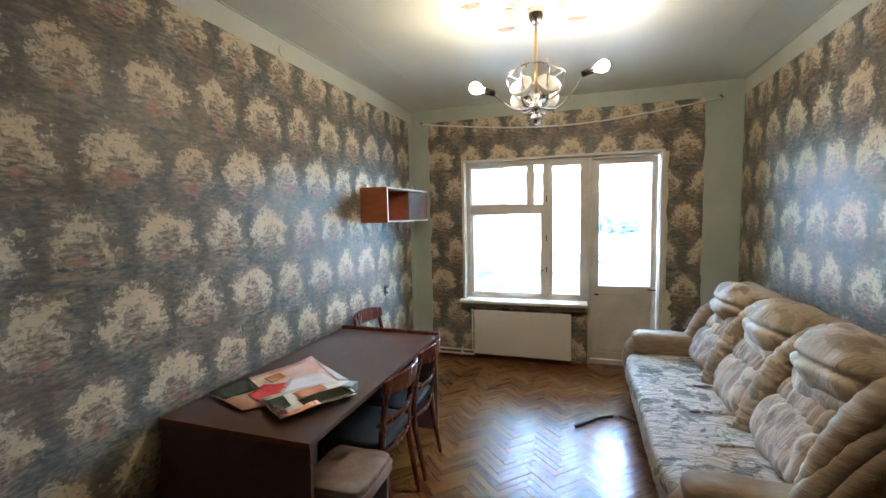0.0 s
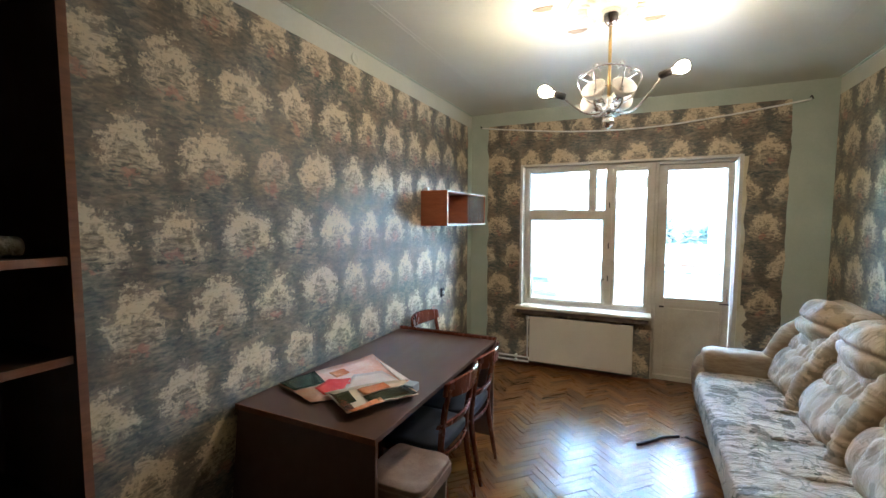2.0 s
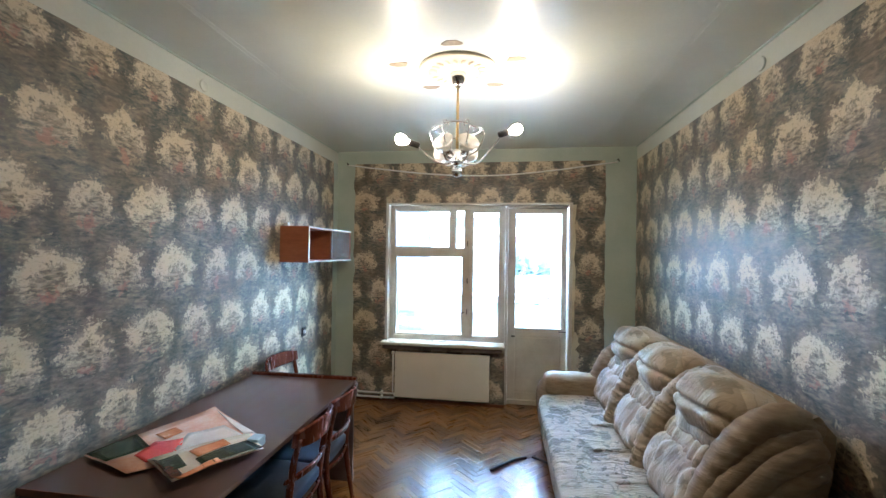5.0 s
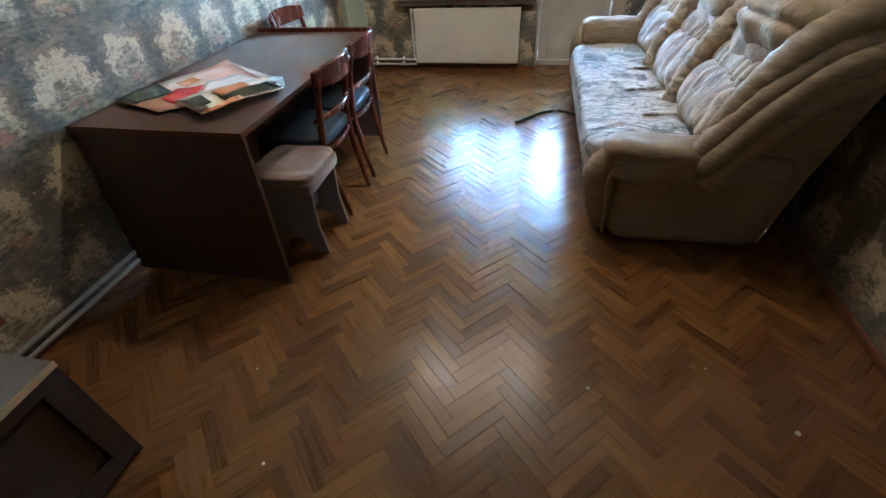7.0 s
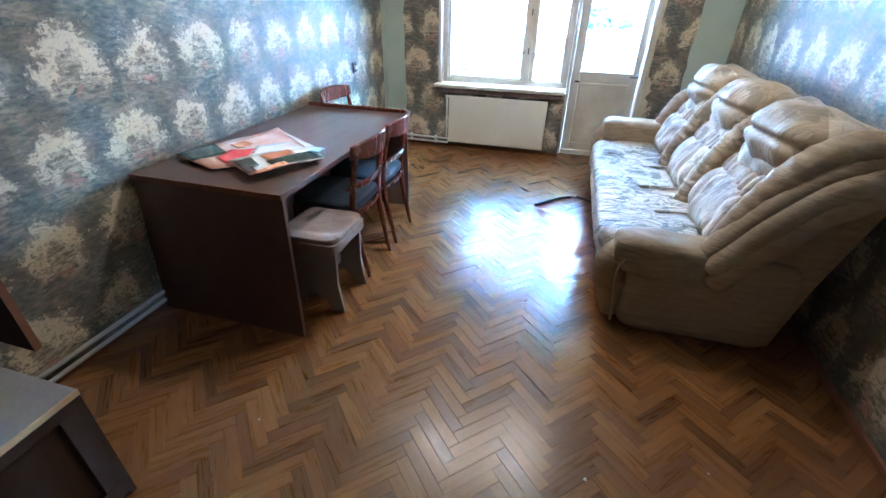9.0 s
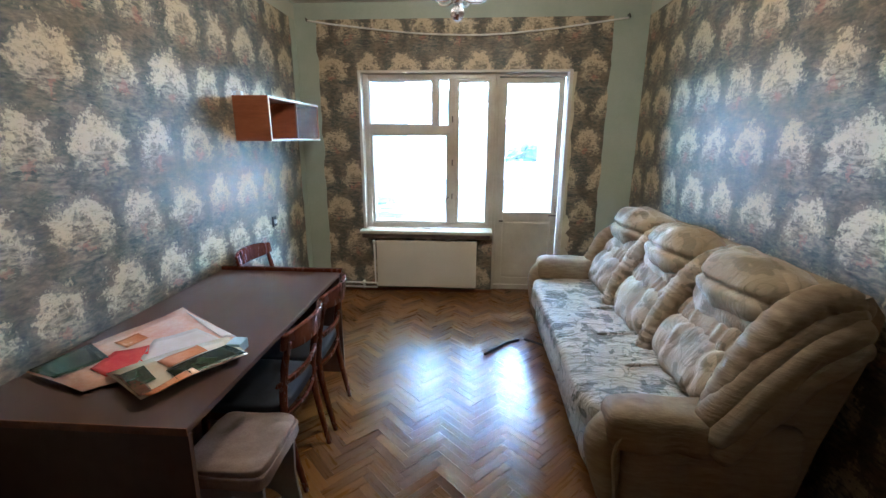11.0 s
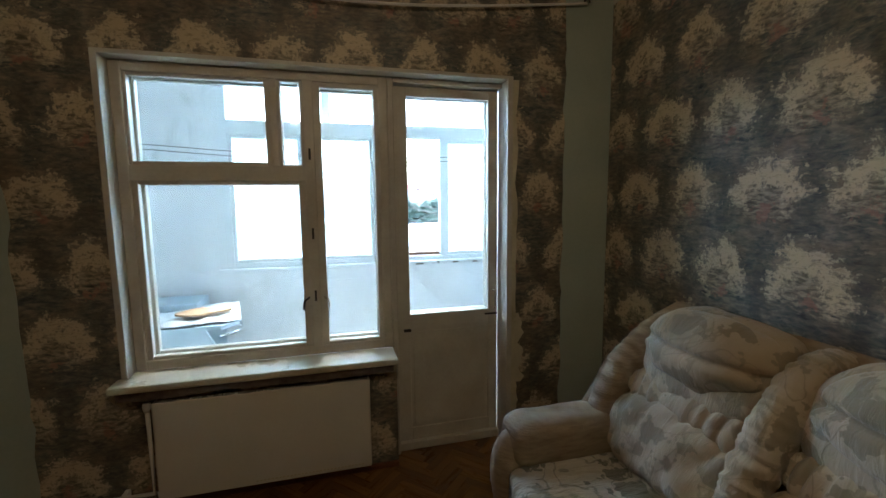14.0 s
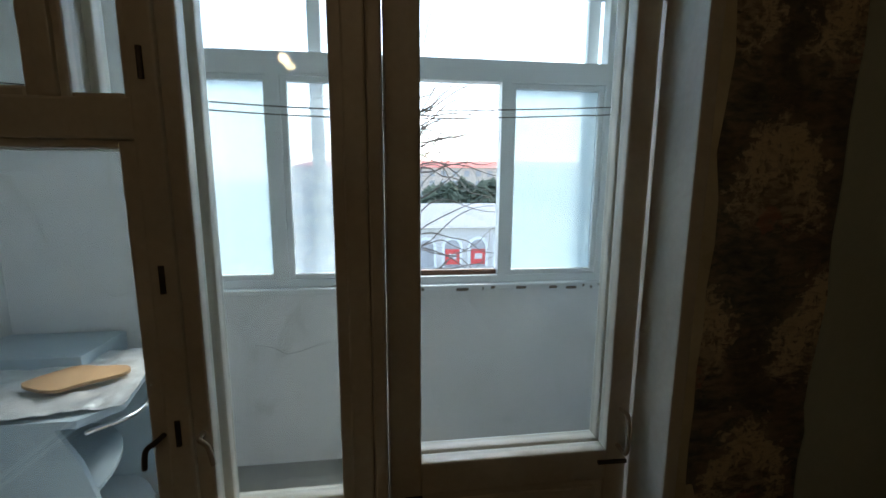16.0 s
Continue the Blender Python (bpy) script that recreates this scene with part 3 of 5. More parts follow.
for nm, x0, x1, z0, z1, w in (("large_sash", WIN_L + 0.055, 0.44, SILL + 0.045, 1.70, 0.052), ("narrow_sash", 0.465, WIN_R - 0.03, SILL + 0.045, HEAD - 0.045, 0.052),
                              ("vent_sash", WIN_L + 0.055, 0.275, 1.725, HEAD - 0.045, 0.04), ("vent_side", 0.285, 0.44, 1.725, HEAD - 0.045, 0.03)):
    for y in (GY - 0.015, GY + 0.075):
        bm = bmesh.new()
        frame_ring(bm, x0, x1, z0, z1, w, y, y + 0.042)
        s = part(nm, bm, PAINT, window)
        pane(x0 + w, x1 - w, z0 + w, z1 - w, y + 0.025, s)
for x, z, s in ((0.415, 1.02, -1), (0.498, 1.02, 1)):
    h = part("latch", bar(smoothstep([(x, GY - 0.013, z), (x + s * 0.004, GY - 0.045, z), (x + s * 0.022, GY - 0.05, z - 0.015), (x + s * 0.03, GY - 0.048, z - 0.06)]), 0.006, 8), IVORY if s > 0 else DARK_METAL, window, "small window latch", True)
for z in (1.0, 1.35, 1.78):
    part("hinge", bar([(0.452, GY - 0.03, z), (0.452, GY - 0.03, z + 0.06)], 0.006, 8), DARK_METAL, window)

sill = tagged(new("sill_1"), "yellowed painted window sill with a crumbling lower edge", "sill", kind="structure")
bm = bmesh.new()
box(bm, (WIN_L - 0.022, FAR - 0.115, SILL - 0.006), (WIN_R - 0.005, GY - 0.02, SILL + 0.03), 0.012)
part("board", bm, SILL_PAINT, sill)
bm = block((WIN_L, FAR - 0.085, SILL - 0.05), (WIN_R - 0.03, FAR, SILL - 0.006))
bmesh.ops.subdivide_edges(bm, edges=bm.edges[:], cuts=10, use_grid_fill=True)
for v in bm.verts:
    v.co += 0.014 * Vector((0, noise.noise(v.co * 9), noise.noise(v.co * 11 + Vector((5, 0, 0))) if v.co.z < SILL - 0.01 else 0))
part("mortar", bm, STONE, sill, "crumbling dark mortar under the board")

door = tagged(new("door_1"), "closed white-painted balcony door, glazed above a solid panel", "door", kind="structure")
DX0, DX1 = 0.915, 1.565
bm = bmesh.new()
box(bm, (WIN_R - 0.004, GY - 0.032, 0.0), (DX0 - 0.002, GY + 0.12, HEAD - 0.022), 0.006)
box(bm, (DX0, GY - 0.03, HEAD - 0.05), (DX1, GY + 0.12, HEAD - 0.023), 0.004)
box(bm, (DX0, GY + 0.0, 0.0), (DX1, GY + 0.14, 0.05), 0.004)
part("door_frame", bm, PAINT, door)
for y in (GY + 0.03, GY + 0.085):
    leaf = part("leaf", bmesh.new(), PAINT, door)
    bm = bmesh.new()
    frame_ring(bm, DX0, DX1, 0.03, HEAD - 0.052, 0.08, y, y + 0.045, 0.006, (0.083, 0.062, 0.1, 0.055))
    box(bm, (DX0 + 0.082, y + 0.001, 0.77), (DX1 - 0.06, y + 0.044, 0.862), 0.006)
    box(bm, (DX0 + 0.082, y + 0.008, 0.128), (DX1 - 0.06, y + 0.036, 0.772))
    box(bm, (DX0 + 0.10, y + 0.002, 0.15), (DX1 - 0.08, y + 0.036, 0.75), 0.004)
    bm.to_mesh(leaf.data)
    bm.free()
    pane(DX0 + 0.083, DX1 - 0.062, 0.862, HEAD - 0.107, y + 0.025, leaf)
part("handle", bar(smoothstep([(1.535, GY + 0.03, 0.98), (1.537, GY - 0.01, 0.975), (1.537, GY - 0.012, 0.88), (1.535, GY + 0.03, 0.875)]), 0.006, 8), IVORY, door, "thin pale pull handle", True)
part("bolt", bar([(1.48, GY + 0.024, 0.83), (1.56, GY + 0.022, 0.83)], 0.006, 8), DARK_METAL, door)
part("latch", block((0.955, GY + 0.018, 0.755), (1.0, GY + 0.031, 0.772), 0.003), DARK_METAL, door)
# bare patches of filler where the paper has torn beside the door
for z0, z1, w, sd in ((0.0, 0.42, 0.05, 2.0), (0.42, 0.86, 0.085, 7.0), (0.86, 2.24, 0.035, 12.0)):
    pts = [(DOOR_R, z0)] + [(DOOR_R + w * (0.75 + 0.6 * noise.noise(Vector((sd, k * 0.55, 0)))), z0 + (z1 - z0) * k / 14) for k in range(15)] + [(DOOR_R, z1)]
    tagged(finish("trim", slab(pts, FAR - 0.005, FAR - 0.001), SILL_PAINT), kind="structure")

# ---- balcony ----
tagged(finish("balcony_floor", block((BAL_L - 0.1, OUT, -0.25), (BAL_R + 0.1, BAL_FRONT + 0.15, -0.05)), CONCRETE), kind="structure")
tagged(finish("balcony_ceiling", block((BAL_L - 0.1, OUT, 2.62), (BAL_R + 0.1, BAL_FRONT + 0.15, 2.8)), PLASTER), kind="structure")
tagged(finish("wall_balcony_west", block((BAL_L - 0.12, OUT, -0.05), (BAL_L, BAL_FRONT + 0.15, 2.62)), PLASTER), kind="structure")
tagged(finish("wall_balcony_east", block((BAL_R, OUT, -0.05), (BAL_R + 0.12, BAL_FRONT + 0.15, 2.62)), PLASTER), kind="structure")
bm = bmesh.new()
box(bm, (BAL_L, BAL_FRONT, -0.05), (BAL_R, BAL_FRONT + 0.12, 0.97))
box(bm, (BAL_L, BAL_FRONT + 0.002, 0.97), (-0.30, BAL_FRONT + 0.12, 2.62))
box(bm, (2.19, BAL_FRONT + 0.002, 0.97), (BAL_R, BAL_FRONT + 0.12, 2.62))
tagged(finish("parapet", bm, PLASTER), kind="structure")
# cracks and chips in the plaster
for pts in (((0.18, 0.68), (0.28, 0.66), (0.36, 0.62), (0.5, 0.66), (0.62, 0.69)), ((0.55, 0.86), (0.58, 0.8), (0.56, 0.75)), ((-0.55, 1.02), (-0.5, 0.98), (-0.42, 1.0))):
    tagged(finish("plaster_crack", bar(smoothstep([(x, BAL_FRONT - 0.001, z) for x, z in pts], 5), 0.0016, 5), CONCRETE), "thin crack in the parapet plaster", "crack")
glazing = tagged(new("window_2"), "flaking white balcony glazing with one open light", "window", kind="structure")
bm = bmesh.new()
frame_ring(bm, -0.30, 2.19, 1.0, 2.62, 0.05, BAL_FRONT - 0.0, BAL_FRONT + 0.08, 0.006, (0.06, 0.05, 0.045, 0.05))
box(bm, (-0.25, BAL_FRONT + 0.001, 2.11), (2.15, BAL_FRONT + 0.078, 2.225), 0.006)
for x, w in ((0.32, 0.065), (0.93, 0.05), (1.545, 0.055)):
    box(bm, (x, BAL_FRONT - 0.002, 1.04), (x + w, BAL_FRONT + 0.076, 2.13), 0.006)
part("window_frame", bm, BALCONY_PAINT, glazing)
part("window_sill", block((-0.36, BAL_FRONT - 0.035, 0.965), (2.25, BAL_FRONT + 0.14, 1.0), 0.008), BALCONY_PAINT, glazing, "flaking white ledge under the glazing")
bm = bmesh.new()
for k in range(26):
    if noise.noise(Vector((k * 0.7, 9, 0))) < 0.02:
        continue
    x = 0.9 + k * 0.05 + 0.03 * noise.noise(Vector((k, 2, 0)))
    box(bm, (x, BAL_FRONT - 0.037, 0.968 + 0.008 * math.sin(k * 2.3)), (x + 0.04 + 0.03 * math.sin(k), BAL_FRONT - 0.034, 0.985 + 0.008 * math.sin(k * 2.3)))
part("bare_patch", bm, STONE, glazing, "bare patches where paint has flaked")
for x0, x1, mat in ((-0.24, 0.33, FROSTED), (0.385, 0.93, DUSTY), (1.6, 2.14, FROSTED)):
    bm = bmesh.new()
    frame_ring(bm, x0, x1, 1.045, 2.11, 0.03, BAL_FRONT + 0.01, BAL_FRONT + 0.05)
    s = part("sash", bm, BALCONY_PAINT, glazing)
    pane(x0 + 0.03, x1 - 0.03, 1.075, 2.08, BAL_FRONT + 0.03, s, mat)
for x in (0.51, 2.08):
    part("outer_post", block((x, BAL_FRONT + 0.13, 0.9), (x + 0.07, BAL_FRONT + 0.17, 2.62), 0.006), BALCONY_PAINT, glazing, "pale post outside the panes")
part("bottom_rail", block((0.98, BAL_FRONT + 0.03, 1.045), (1.545, BAL_FRONT + 0.06, 1.075), 0.004), CASE_EDGE, glazing, "weathered brown bottom rail")
for x0, x1 in ((-0.24, 0.95), (0.96, 2.14)):
    pane(x0, x1, 2.225, 2.57, BAL_FRONT + 0.03, glazing)
for dz in (0.0, 0.035):
    tagged(finish("clothes_line", bar(smoothstep([(BAL_L, 6.02, 1.99 - dz), (0.7, 6.05, 1.90 - dz), (BAL_R, 6.05, 1.96 - dz)], 10), 0.003, 6), DARK_METAL), "thin clothes line strung along the balcony", "clothes line", "balcony clothes lines")

# ---- outside: ground, far buildings and trees ----
GROUND = -9.0
tagged(finish("ground", block((-900, OUT + 2.5, GROUND - 0.5), (900, 1500, GROUND)), GRASS), kind="structure")


def far_house(name, label, x0, x1, y, depth, base, eaves, ridge, wall_mat, roof_mat):
    h = thing(name, label, "building", (x0, y, base))
    w, e, r = x1 - x0, eaves - base, ridge - base
    part("wall", block((0, 0, 0), (w, depth, e)), wall_mat, h)
    bm = bmesh.new()
    v = [bm.verts.new(p) for p in ((-0.6, -0.6, e), (w + 0.6, -0.6, e), (w + 0.6, depth + 0.6, e), (-0.6, depth + 0.6, e), (depth * 0.4, depth / 2, r), (w - depth * 0.4, depth / 2, r))]
    for q in ((0, 1, 5, 4), (1, 2, 5), (2, 3, 4, 5), (3, 0, 4), (3, 2, 1, 0)):
        bm.faces.new([v[i] for i in q])
    part("roof", bm, roof_mat, h)
    return h


arcade = far_house("arcade_building", "pale building with tall arched windows and a grey hipped roof", -2.0, 26.0, 50.0, 12.0, GROUND, -3.6, -1.3, FACADE, ROOF_GREY)
arch = [(math.cos(math.pi * k / 12), math.sin(math.pi * k / 12)) for k in range(13)]
for k in range(9):
    x = 1.2 + k * 2.9
    part("arch", slab([(x + 1.15, 1.0)] + [(x + 1.15 * c, 3.2 + 1.15 * s) for c, s in arch] + [(x - 1.15, 1.0)], -0.14, 0.05), BALCONY_PAINT, arcade)
    w = part("arched_window", slab([(x + 0.85, 1.0)] + [(x + 0.85 * c, 3.2 + 0.85 * s) for c, s in arch] + [(x - 0.85, 1.0)], -0.2, 0.02), GREY_GLAZE, arcade)
    if k in (3, 4):
        part("banner", block((x - 0.8, -0.32, 1.3), (x + 0.8, -0.26, 3.0)), BANNER, arcade, "red banner with a pale emblem")
        part("emblem", block((x - 0.4, -0.34, 1.9), (x + 0.45, -0.325, 2.5)), FACADE, arcade)
block_far = far_house("apartment_block", "long pinkish block with a red roof", -30.0, 110.0, 150.0, 16.0, GROUND, 5.6, 8.2, FACADE_TAN, ROOF_RED)
pane_me = block((-0.9, -0.15, -1.0), (0.9, 0.1, 1.0))
first = part("window", pane_me, GREY_GLAZE, block_far)
first.location = (6, 0, 12.6)
for row in range(4):
    for k in range(34):
        if row or k:
            o = first.copy()
            scene.collection.objects.link(o)
            o.location = (6 + k * 4.0, 0, 12.6 - row * 3.4)
random.seed(4)


def conifer(x, y, h, r):
    tree = thing("evergreen_tree", "dark evergreen tree beyond the roofs", "tree", (x, y, GROUND), random.uniform(0, 360), "evergreens behind the arcade")
    part("trunk", bar([(0, 0, 0), (0.1, 0, h * 0.9)], [0.3, 0.05], 8), BARK, tree)
    bm = bmesh.new()
    for k in range(300):
        t = random.random() ** 0.8
        a, rr = random.uniform(0, 6.283), r * (1.05 - t) * random.uniform(0.35, 1.15)
        c = Vector((rr * math.cos(a), rr * math.sin(a), h * (0.15 + 0.88 * t)))
        s = random.uniform(0.4, 1.1)
        d = Vector((math.cos(a), math.sin(a), random.uniform(-0.4, 0.3))) * s
        e = Vector((-math.sin(a), math.cos(a), 0)) * s * 0.6
        vs = [bm.verts.new(c + q) for q in (d, e, -d * 0.4 + Vector((0, 0, s * 0.6)), -e)]
        bm.faces.new(vs)
    part("crown", bm, NEEDLES, tree)


for k in range(44):
    conifer(-10 + k * 1.5 + random.uniform(-0.7, 0.7), 85 + random.uniform(-6, 10), random.uniform(8.6, 10.8), random.uniform(3.2, 4.6))
bare = thing("bare_tree", "leafless tree with crooked thin branches", "tree", (0.9, 13.0, GROUND))
part("trunk", bar(smoothstep([(0, 0, 0), (0.15, 0.1, 4), (-0.1, 0, 8.5), (0.1, 0, 12.2)]), [0.22 - 0.2 * k / 19 for k in range(19)], 8), BARK, bare)
for k in range(64):
    z = random.uniform(7.0, 12.0)
    p = [Vector((0, 0, z))]
    way = Vector((random.uniform(-1, 1), random.uniform(-0.5, 0.5), random.uniform(0.0, 0.7))).normalized()
    way.x = abs(way.x) if k % 3 else way.x
    for j in range(9):
        way = (way + Vector((random.uniform(-0.35, 0.5), random.uniform(-0.3, 0.3), random.uniform(-0.5, 0.5)))).normalized()
        p.append(p[-1] + way * 0.36)
    part("branch", bar(smoothstep(p, 3), [0.022 - 0.018 * i / 27 for i in range(28)], 5), BARK, bare)

# ---- desk on the balcony ----
desk = thing("desk", "pale blue laminate corner desk with open shelves", "desk", (-0.55, 5.78, -0.05))
part("desktop", slab([(-0.42, -0.22), (0.36, -0.22), (0.45, -0.1), (0.33, 0.42), (-0.42, 0.46)], 0.755, 0.785, 2), DESK, desk)
part("side_panel", slab([(0.0, 0.0), (0.40, 0.0), (0.42, 0.3), (0.34, 0.60), (0.26, 0.755), (0.0, 0.755)], -0.2, -0.18), DESK, desk)
part("side_panel", block((-0.42, -0.2, 0.0), (-0.40, 0.40, 0.755)), DESK, desk)
part("back_panel", block((-0.42, 0.41, 0.0), (0.25, 0.43, 0.755)), DESK, desk)
part("partition", block((-0.02, -0.18, 0.0), (0.0, 0.4, 0.755)), DESK, desk)
for z in (0.22, 0.5):
    part("shelf", block((-0.40, -0.17, z), (-0.02, 0.4, z + 0.018)), DESK, desk)
for z, r in ((0.10, 0.42), (0.45, 0.34)):
    part("rounded_shelf", slab([(0.0, -0.18)] + [(r * math.cos(a) * 1.05, -0.18 + 1.5 * r * math.sin(a)) for a in (math.pi / 2 * k / 10 for k in range(11))], z, z + 0.018, 2), DESK, desk)
part("rail", bar(smoothstep([(0.34, -0.16, 0.70), (0.44, 0.0, 0.69), (0.40, 0.2, 0.70), (0.30, 0.36, 0.70)]), 0.01, 8), CHROME, desk, "curved chrome rail", True)
tagged(finish("shelf_board", block((-1.0, 6.0, 0.70), (-0.45, 6.34, 0.80), 0.004), DESK), "blue-grey board leaning behind the desk", "board")
bm = bmesh.new()
bmesh.ops.create_grid(bm, x_segments=40, y_segments=30, size=0.5)
for v in bm.verts:
    v.co = Vector((v.co.x * 0.74, v.co.y * 0.62, 0.004 * math.sin(v.co.x * 190) * math.sin(v.co.y * 190) + 0.012 * noise.noise(v.co * 6)))
foil = finish("foam_sheet", bm, FOIL, smooth=True)
foil.matrix_basis = pose(-0.50, 5.86, 0.751, 0, 0, 12)
tagged(foil, "crumpled silvered foam sheet spread on the desk", "foam sheet")
bm = slab([(0.14 * math.cos(a) * (1 + 0.3 * math.cos(2 * a)), 0.1 * math.sin(a) * (1.1 + 0.2 * math.cos(3 * a))) for a in (2 * math.pi * k / 28 for k in range(28))], 0, 0.014, 2)
cut = finish("cutting_board", bm, BOARD)
cut.matrix_basis = pose(-0.36, 5.84, 0.768, 0, 0, 15)
tagged(cut, "striped wooden cutting board lying on foam", "cutting board")

# ---- radiator and heating pipes ----
rad = thing("radiator", "cream enamel panel radiator under the window", "radiator", (-0.335, 4.775, 0.07))
part("front_panel", block((0, 0, 0), (1.055, 0.012, 0.51), 0.005), ENAMEL, rad)
part("back_panel", block((0.01, 0.05, 0.01), (1.045, 0.062, 0.50), 0.004), ENAMEL, rad)
part("side_cover", block((-0.002, 0.004, 0.01), (0.006, 0.062, 0.505)), ENAMEL, rad)
part("side_cover", block((1.049, 0.004, 0.01), (1.057, 0.062, 0.505)), ENAMEL, rad)
bm = bmesh.new()
for k in range(60):
    box(bm, (0.02 + k * 0.017, 0.012, 0.497), (0.028 + k * 0.017, 0.05, 0.505))
part("grille", bm, ENAMEL, rad)
bm = bmesh.new()
for k in range(30):
    box(bm, (0.45 + k * 0.019, -0.002, 0.018), (0.462 + k * 0.019, 0.0005, 0.024))
part("slot_row", bm, SILL_PAINT, rad)
part("valve", lathe([(0.014, 0), (0.017, 0.012), (0.02, 0.03), (0.017, 0.045)], 14, pose(-0.03, 0.03, 0.46)), PLASTIC, rad, "white plastic valve head", True)
part("valve", bar([(-0.03, 0.03, 0.47), (0.0, 0.03, 0.47)], 0.009, 8), CHROME, rad)
part("bracket", block((0.12, 0.062, 0.15), (0.16, 0.082, 0.40)), DARK_METAL, rad)
part("bracket", block((0.88, 0.062, 0.15), (0.92, 0.082, 0.40)), DARK_METAL, rad)
for z, end in ((0.045, [(-0.35, FAR - 0.045, 0.045), (-0.35, FAR - 0.045, 0.10)]), (0.095, [(-0.365, FAR - 0.05, 0.095), (-0.365, FAR - 0.052, 0.53)])):
    p = thing("heating_pipe", "white plastic heating pipe low along the wall", "pipe", group="heating pipes")
    line = [(LEFT + 0.035, 0.63, z), (LEFT + 0.035, FAR - 0.16, z), (LEFT + 0.12, FAR - 0.045, z), *end]
    part("run", bar(line, 0.011, 10), PLASTIC, p, smooth=True)
    for q in ((LEFT + 0.02, 1.6, z), (LEFT + 0.02, 2.8, z), (LEFT + 0.02, 4.0, z)):
        part("clip", block((q[0] - 0.02, q[1] - 0.012, z - 0.015), (q[0] + 0.03, q[1] + 0.012, z + 0.014), 0.003), PLASTIC, p)
    for x in (-0.80, -0.50):
        part("clip", block((x - 0.012, FAR - 0.062, z - 0.014), (x + 0.012, FAR - 0.0, z + 0.015), 0.003), PLASTIC, p)

# ---- sofa along the east wall ----
sofa = thing("sofa", "worn three-seat sofa in cream leaf-patterned jacquard with tan piping", "sofa")
S0, S1 = 2.02, 4.18
part("base", block((1.34, S0 + 0.05, 0.02), (2.06, S1 - 0.05, 0.30), 0.03), PLAIN, sofa, "tan base")
part("front_apron", cushion((0.05, 0.95, 0.15), 0.25, 0, seed=8, m=pose(1.29, 3.1, 0.19)), FLOWERS, sofa, smooth=True)
bm = cushion((0.34, 0.97, 0.10), 0.3, 0.006, 18.0, 0.02, 2.0, pose(1.51, 3.1, 0.375), 120, 40)
part("seat_cushion", bm, FLOWERS, sofa, "creased seat cushion with sage leaves", True)
for y, half in ((2.92, 0.15), (3.32, 0.09), (2.55, 0.11)):
    part("fold", cushion((half, 0.02, 0.014), 0.8, 0, 1, 0.02, y, pose(1.58, y, 0.472, 0, 0, 6), 32, 16), FLOWERS, sofa, "rumpled fold in the seat cloth", True)
for k, (y, top) in enumerate(((S0 + 0.09, 0.53), (S1 - 0.09, 0.625))):
    bm = cushion((0.29, 0.105, 0.10), 0.45, 0.004, 30, 0.018, 4.0 + k, pose(1.53, y, top - 0.10, 0, 2, 0), 72, 36)
    part("arm", bm, PLAIN, sofa, smooth=True)
    bm = cushion((0.36, 0.085, top / 2 - 0.02), 0.28, 0, 1, 0.014, 9.0 + k, pose(1.68, y + (0.012 if k else -0.012), top / 2 - 0.005))
    part("end_panel", bm, PLAIN, sofa, smooth=True)
    front = bar(smoothstep([(1.30, y, 0.05), (1.27, y, 0.22), (1.25, y, top - 0.17), (1.31, y, top - 0.055)]), [0.05 + 0.03 * math.sin(j / 18 * 3.14) for j in range(19)], 16)
    part("arm_roll", front, PLAIN, sofa, smooth=True)
    side = y + (0.09 if k else -0.09)
    welt = smoothstep([(1.30, side, 0.05), (1.285, side, 0.2), (1.27, side, top - 0.2), (1.30, side, top - 0.10), (1.40, side, top - 0.06), (1.62, side, top - 0.05)], 8)
    part("piping", bar(welt, 0.007, 8), SATIN, sofa, "raised tan piping", True)
# leaning back shell
shell = [(1.80, 0.05), (2.04, 0.03), (2.10, 0.40), (2.20, 0.80), (2.215, 0.98), (2.15, 1.06), (2.00, 1.0), (1.84, 0.72), (1.70, 0.42)]
part("back_shell", slab(shell, S0 + 0.03, S1 - 0.03), PLAIN, sofa, "tan back shell")
pitch = (S1 - S0 - 0.16) / 3
for k in range(3):
    y = S0 + 0.08 + pitch * (k + 0.5)
    bm = cushion((0.15, 0.31, 0.21), 0.7, 0.004, 14, 0.026, 11.0 + k, pose(1.98, y, 0.90, 0, 26, 0), 112, 56)
    head = part("headrest", bm, PADS, sofa, smooth=True)
    bm = cushion((0.165, 0.265, 0.155), 0.84, 0.004, 9, 0.026, 27.0 + k, pose(1.935, y - 0.01, 0.955, 0, 30, 0), 112, 56, (-0.055, 0.032, 0.016))
    part("head_lobe", bm, PADS, head, "tan domed head pad", True)
    bm = cushion((0.095, 0.29, 0.085), 0.6, 0.015, 46, 0.012, 15.0 + k, pose(1.865, y, 0.735, 0, 30, 0), 180, 30)
    part("waist_pad", bm, PADS, sofa, "tightly gathered waist pad", True)
    bm = cushion((0.125, 0.30, 0.155), 0.62, 0.017, 19, 0.018, 19.0 + k, pose(1.79, y, 0.58, 0, 26, 0), 160, 36)
    part("lumbar_pad", bm, PADS, sofa, smooth=True)
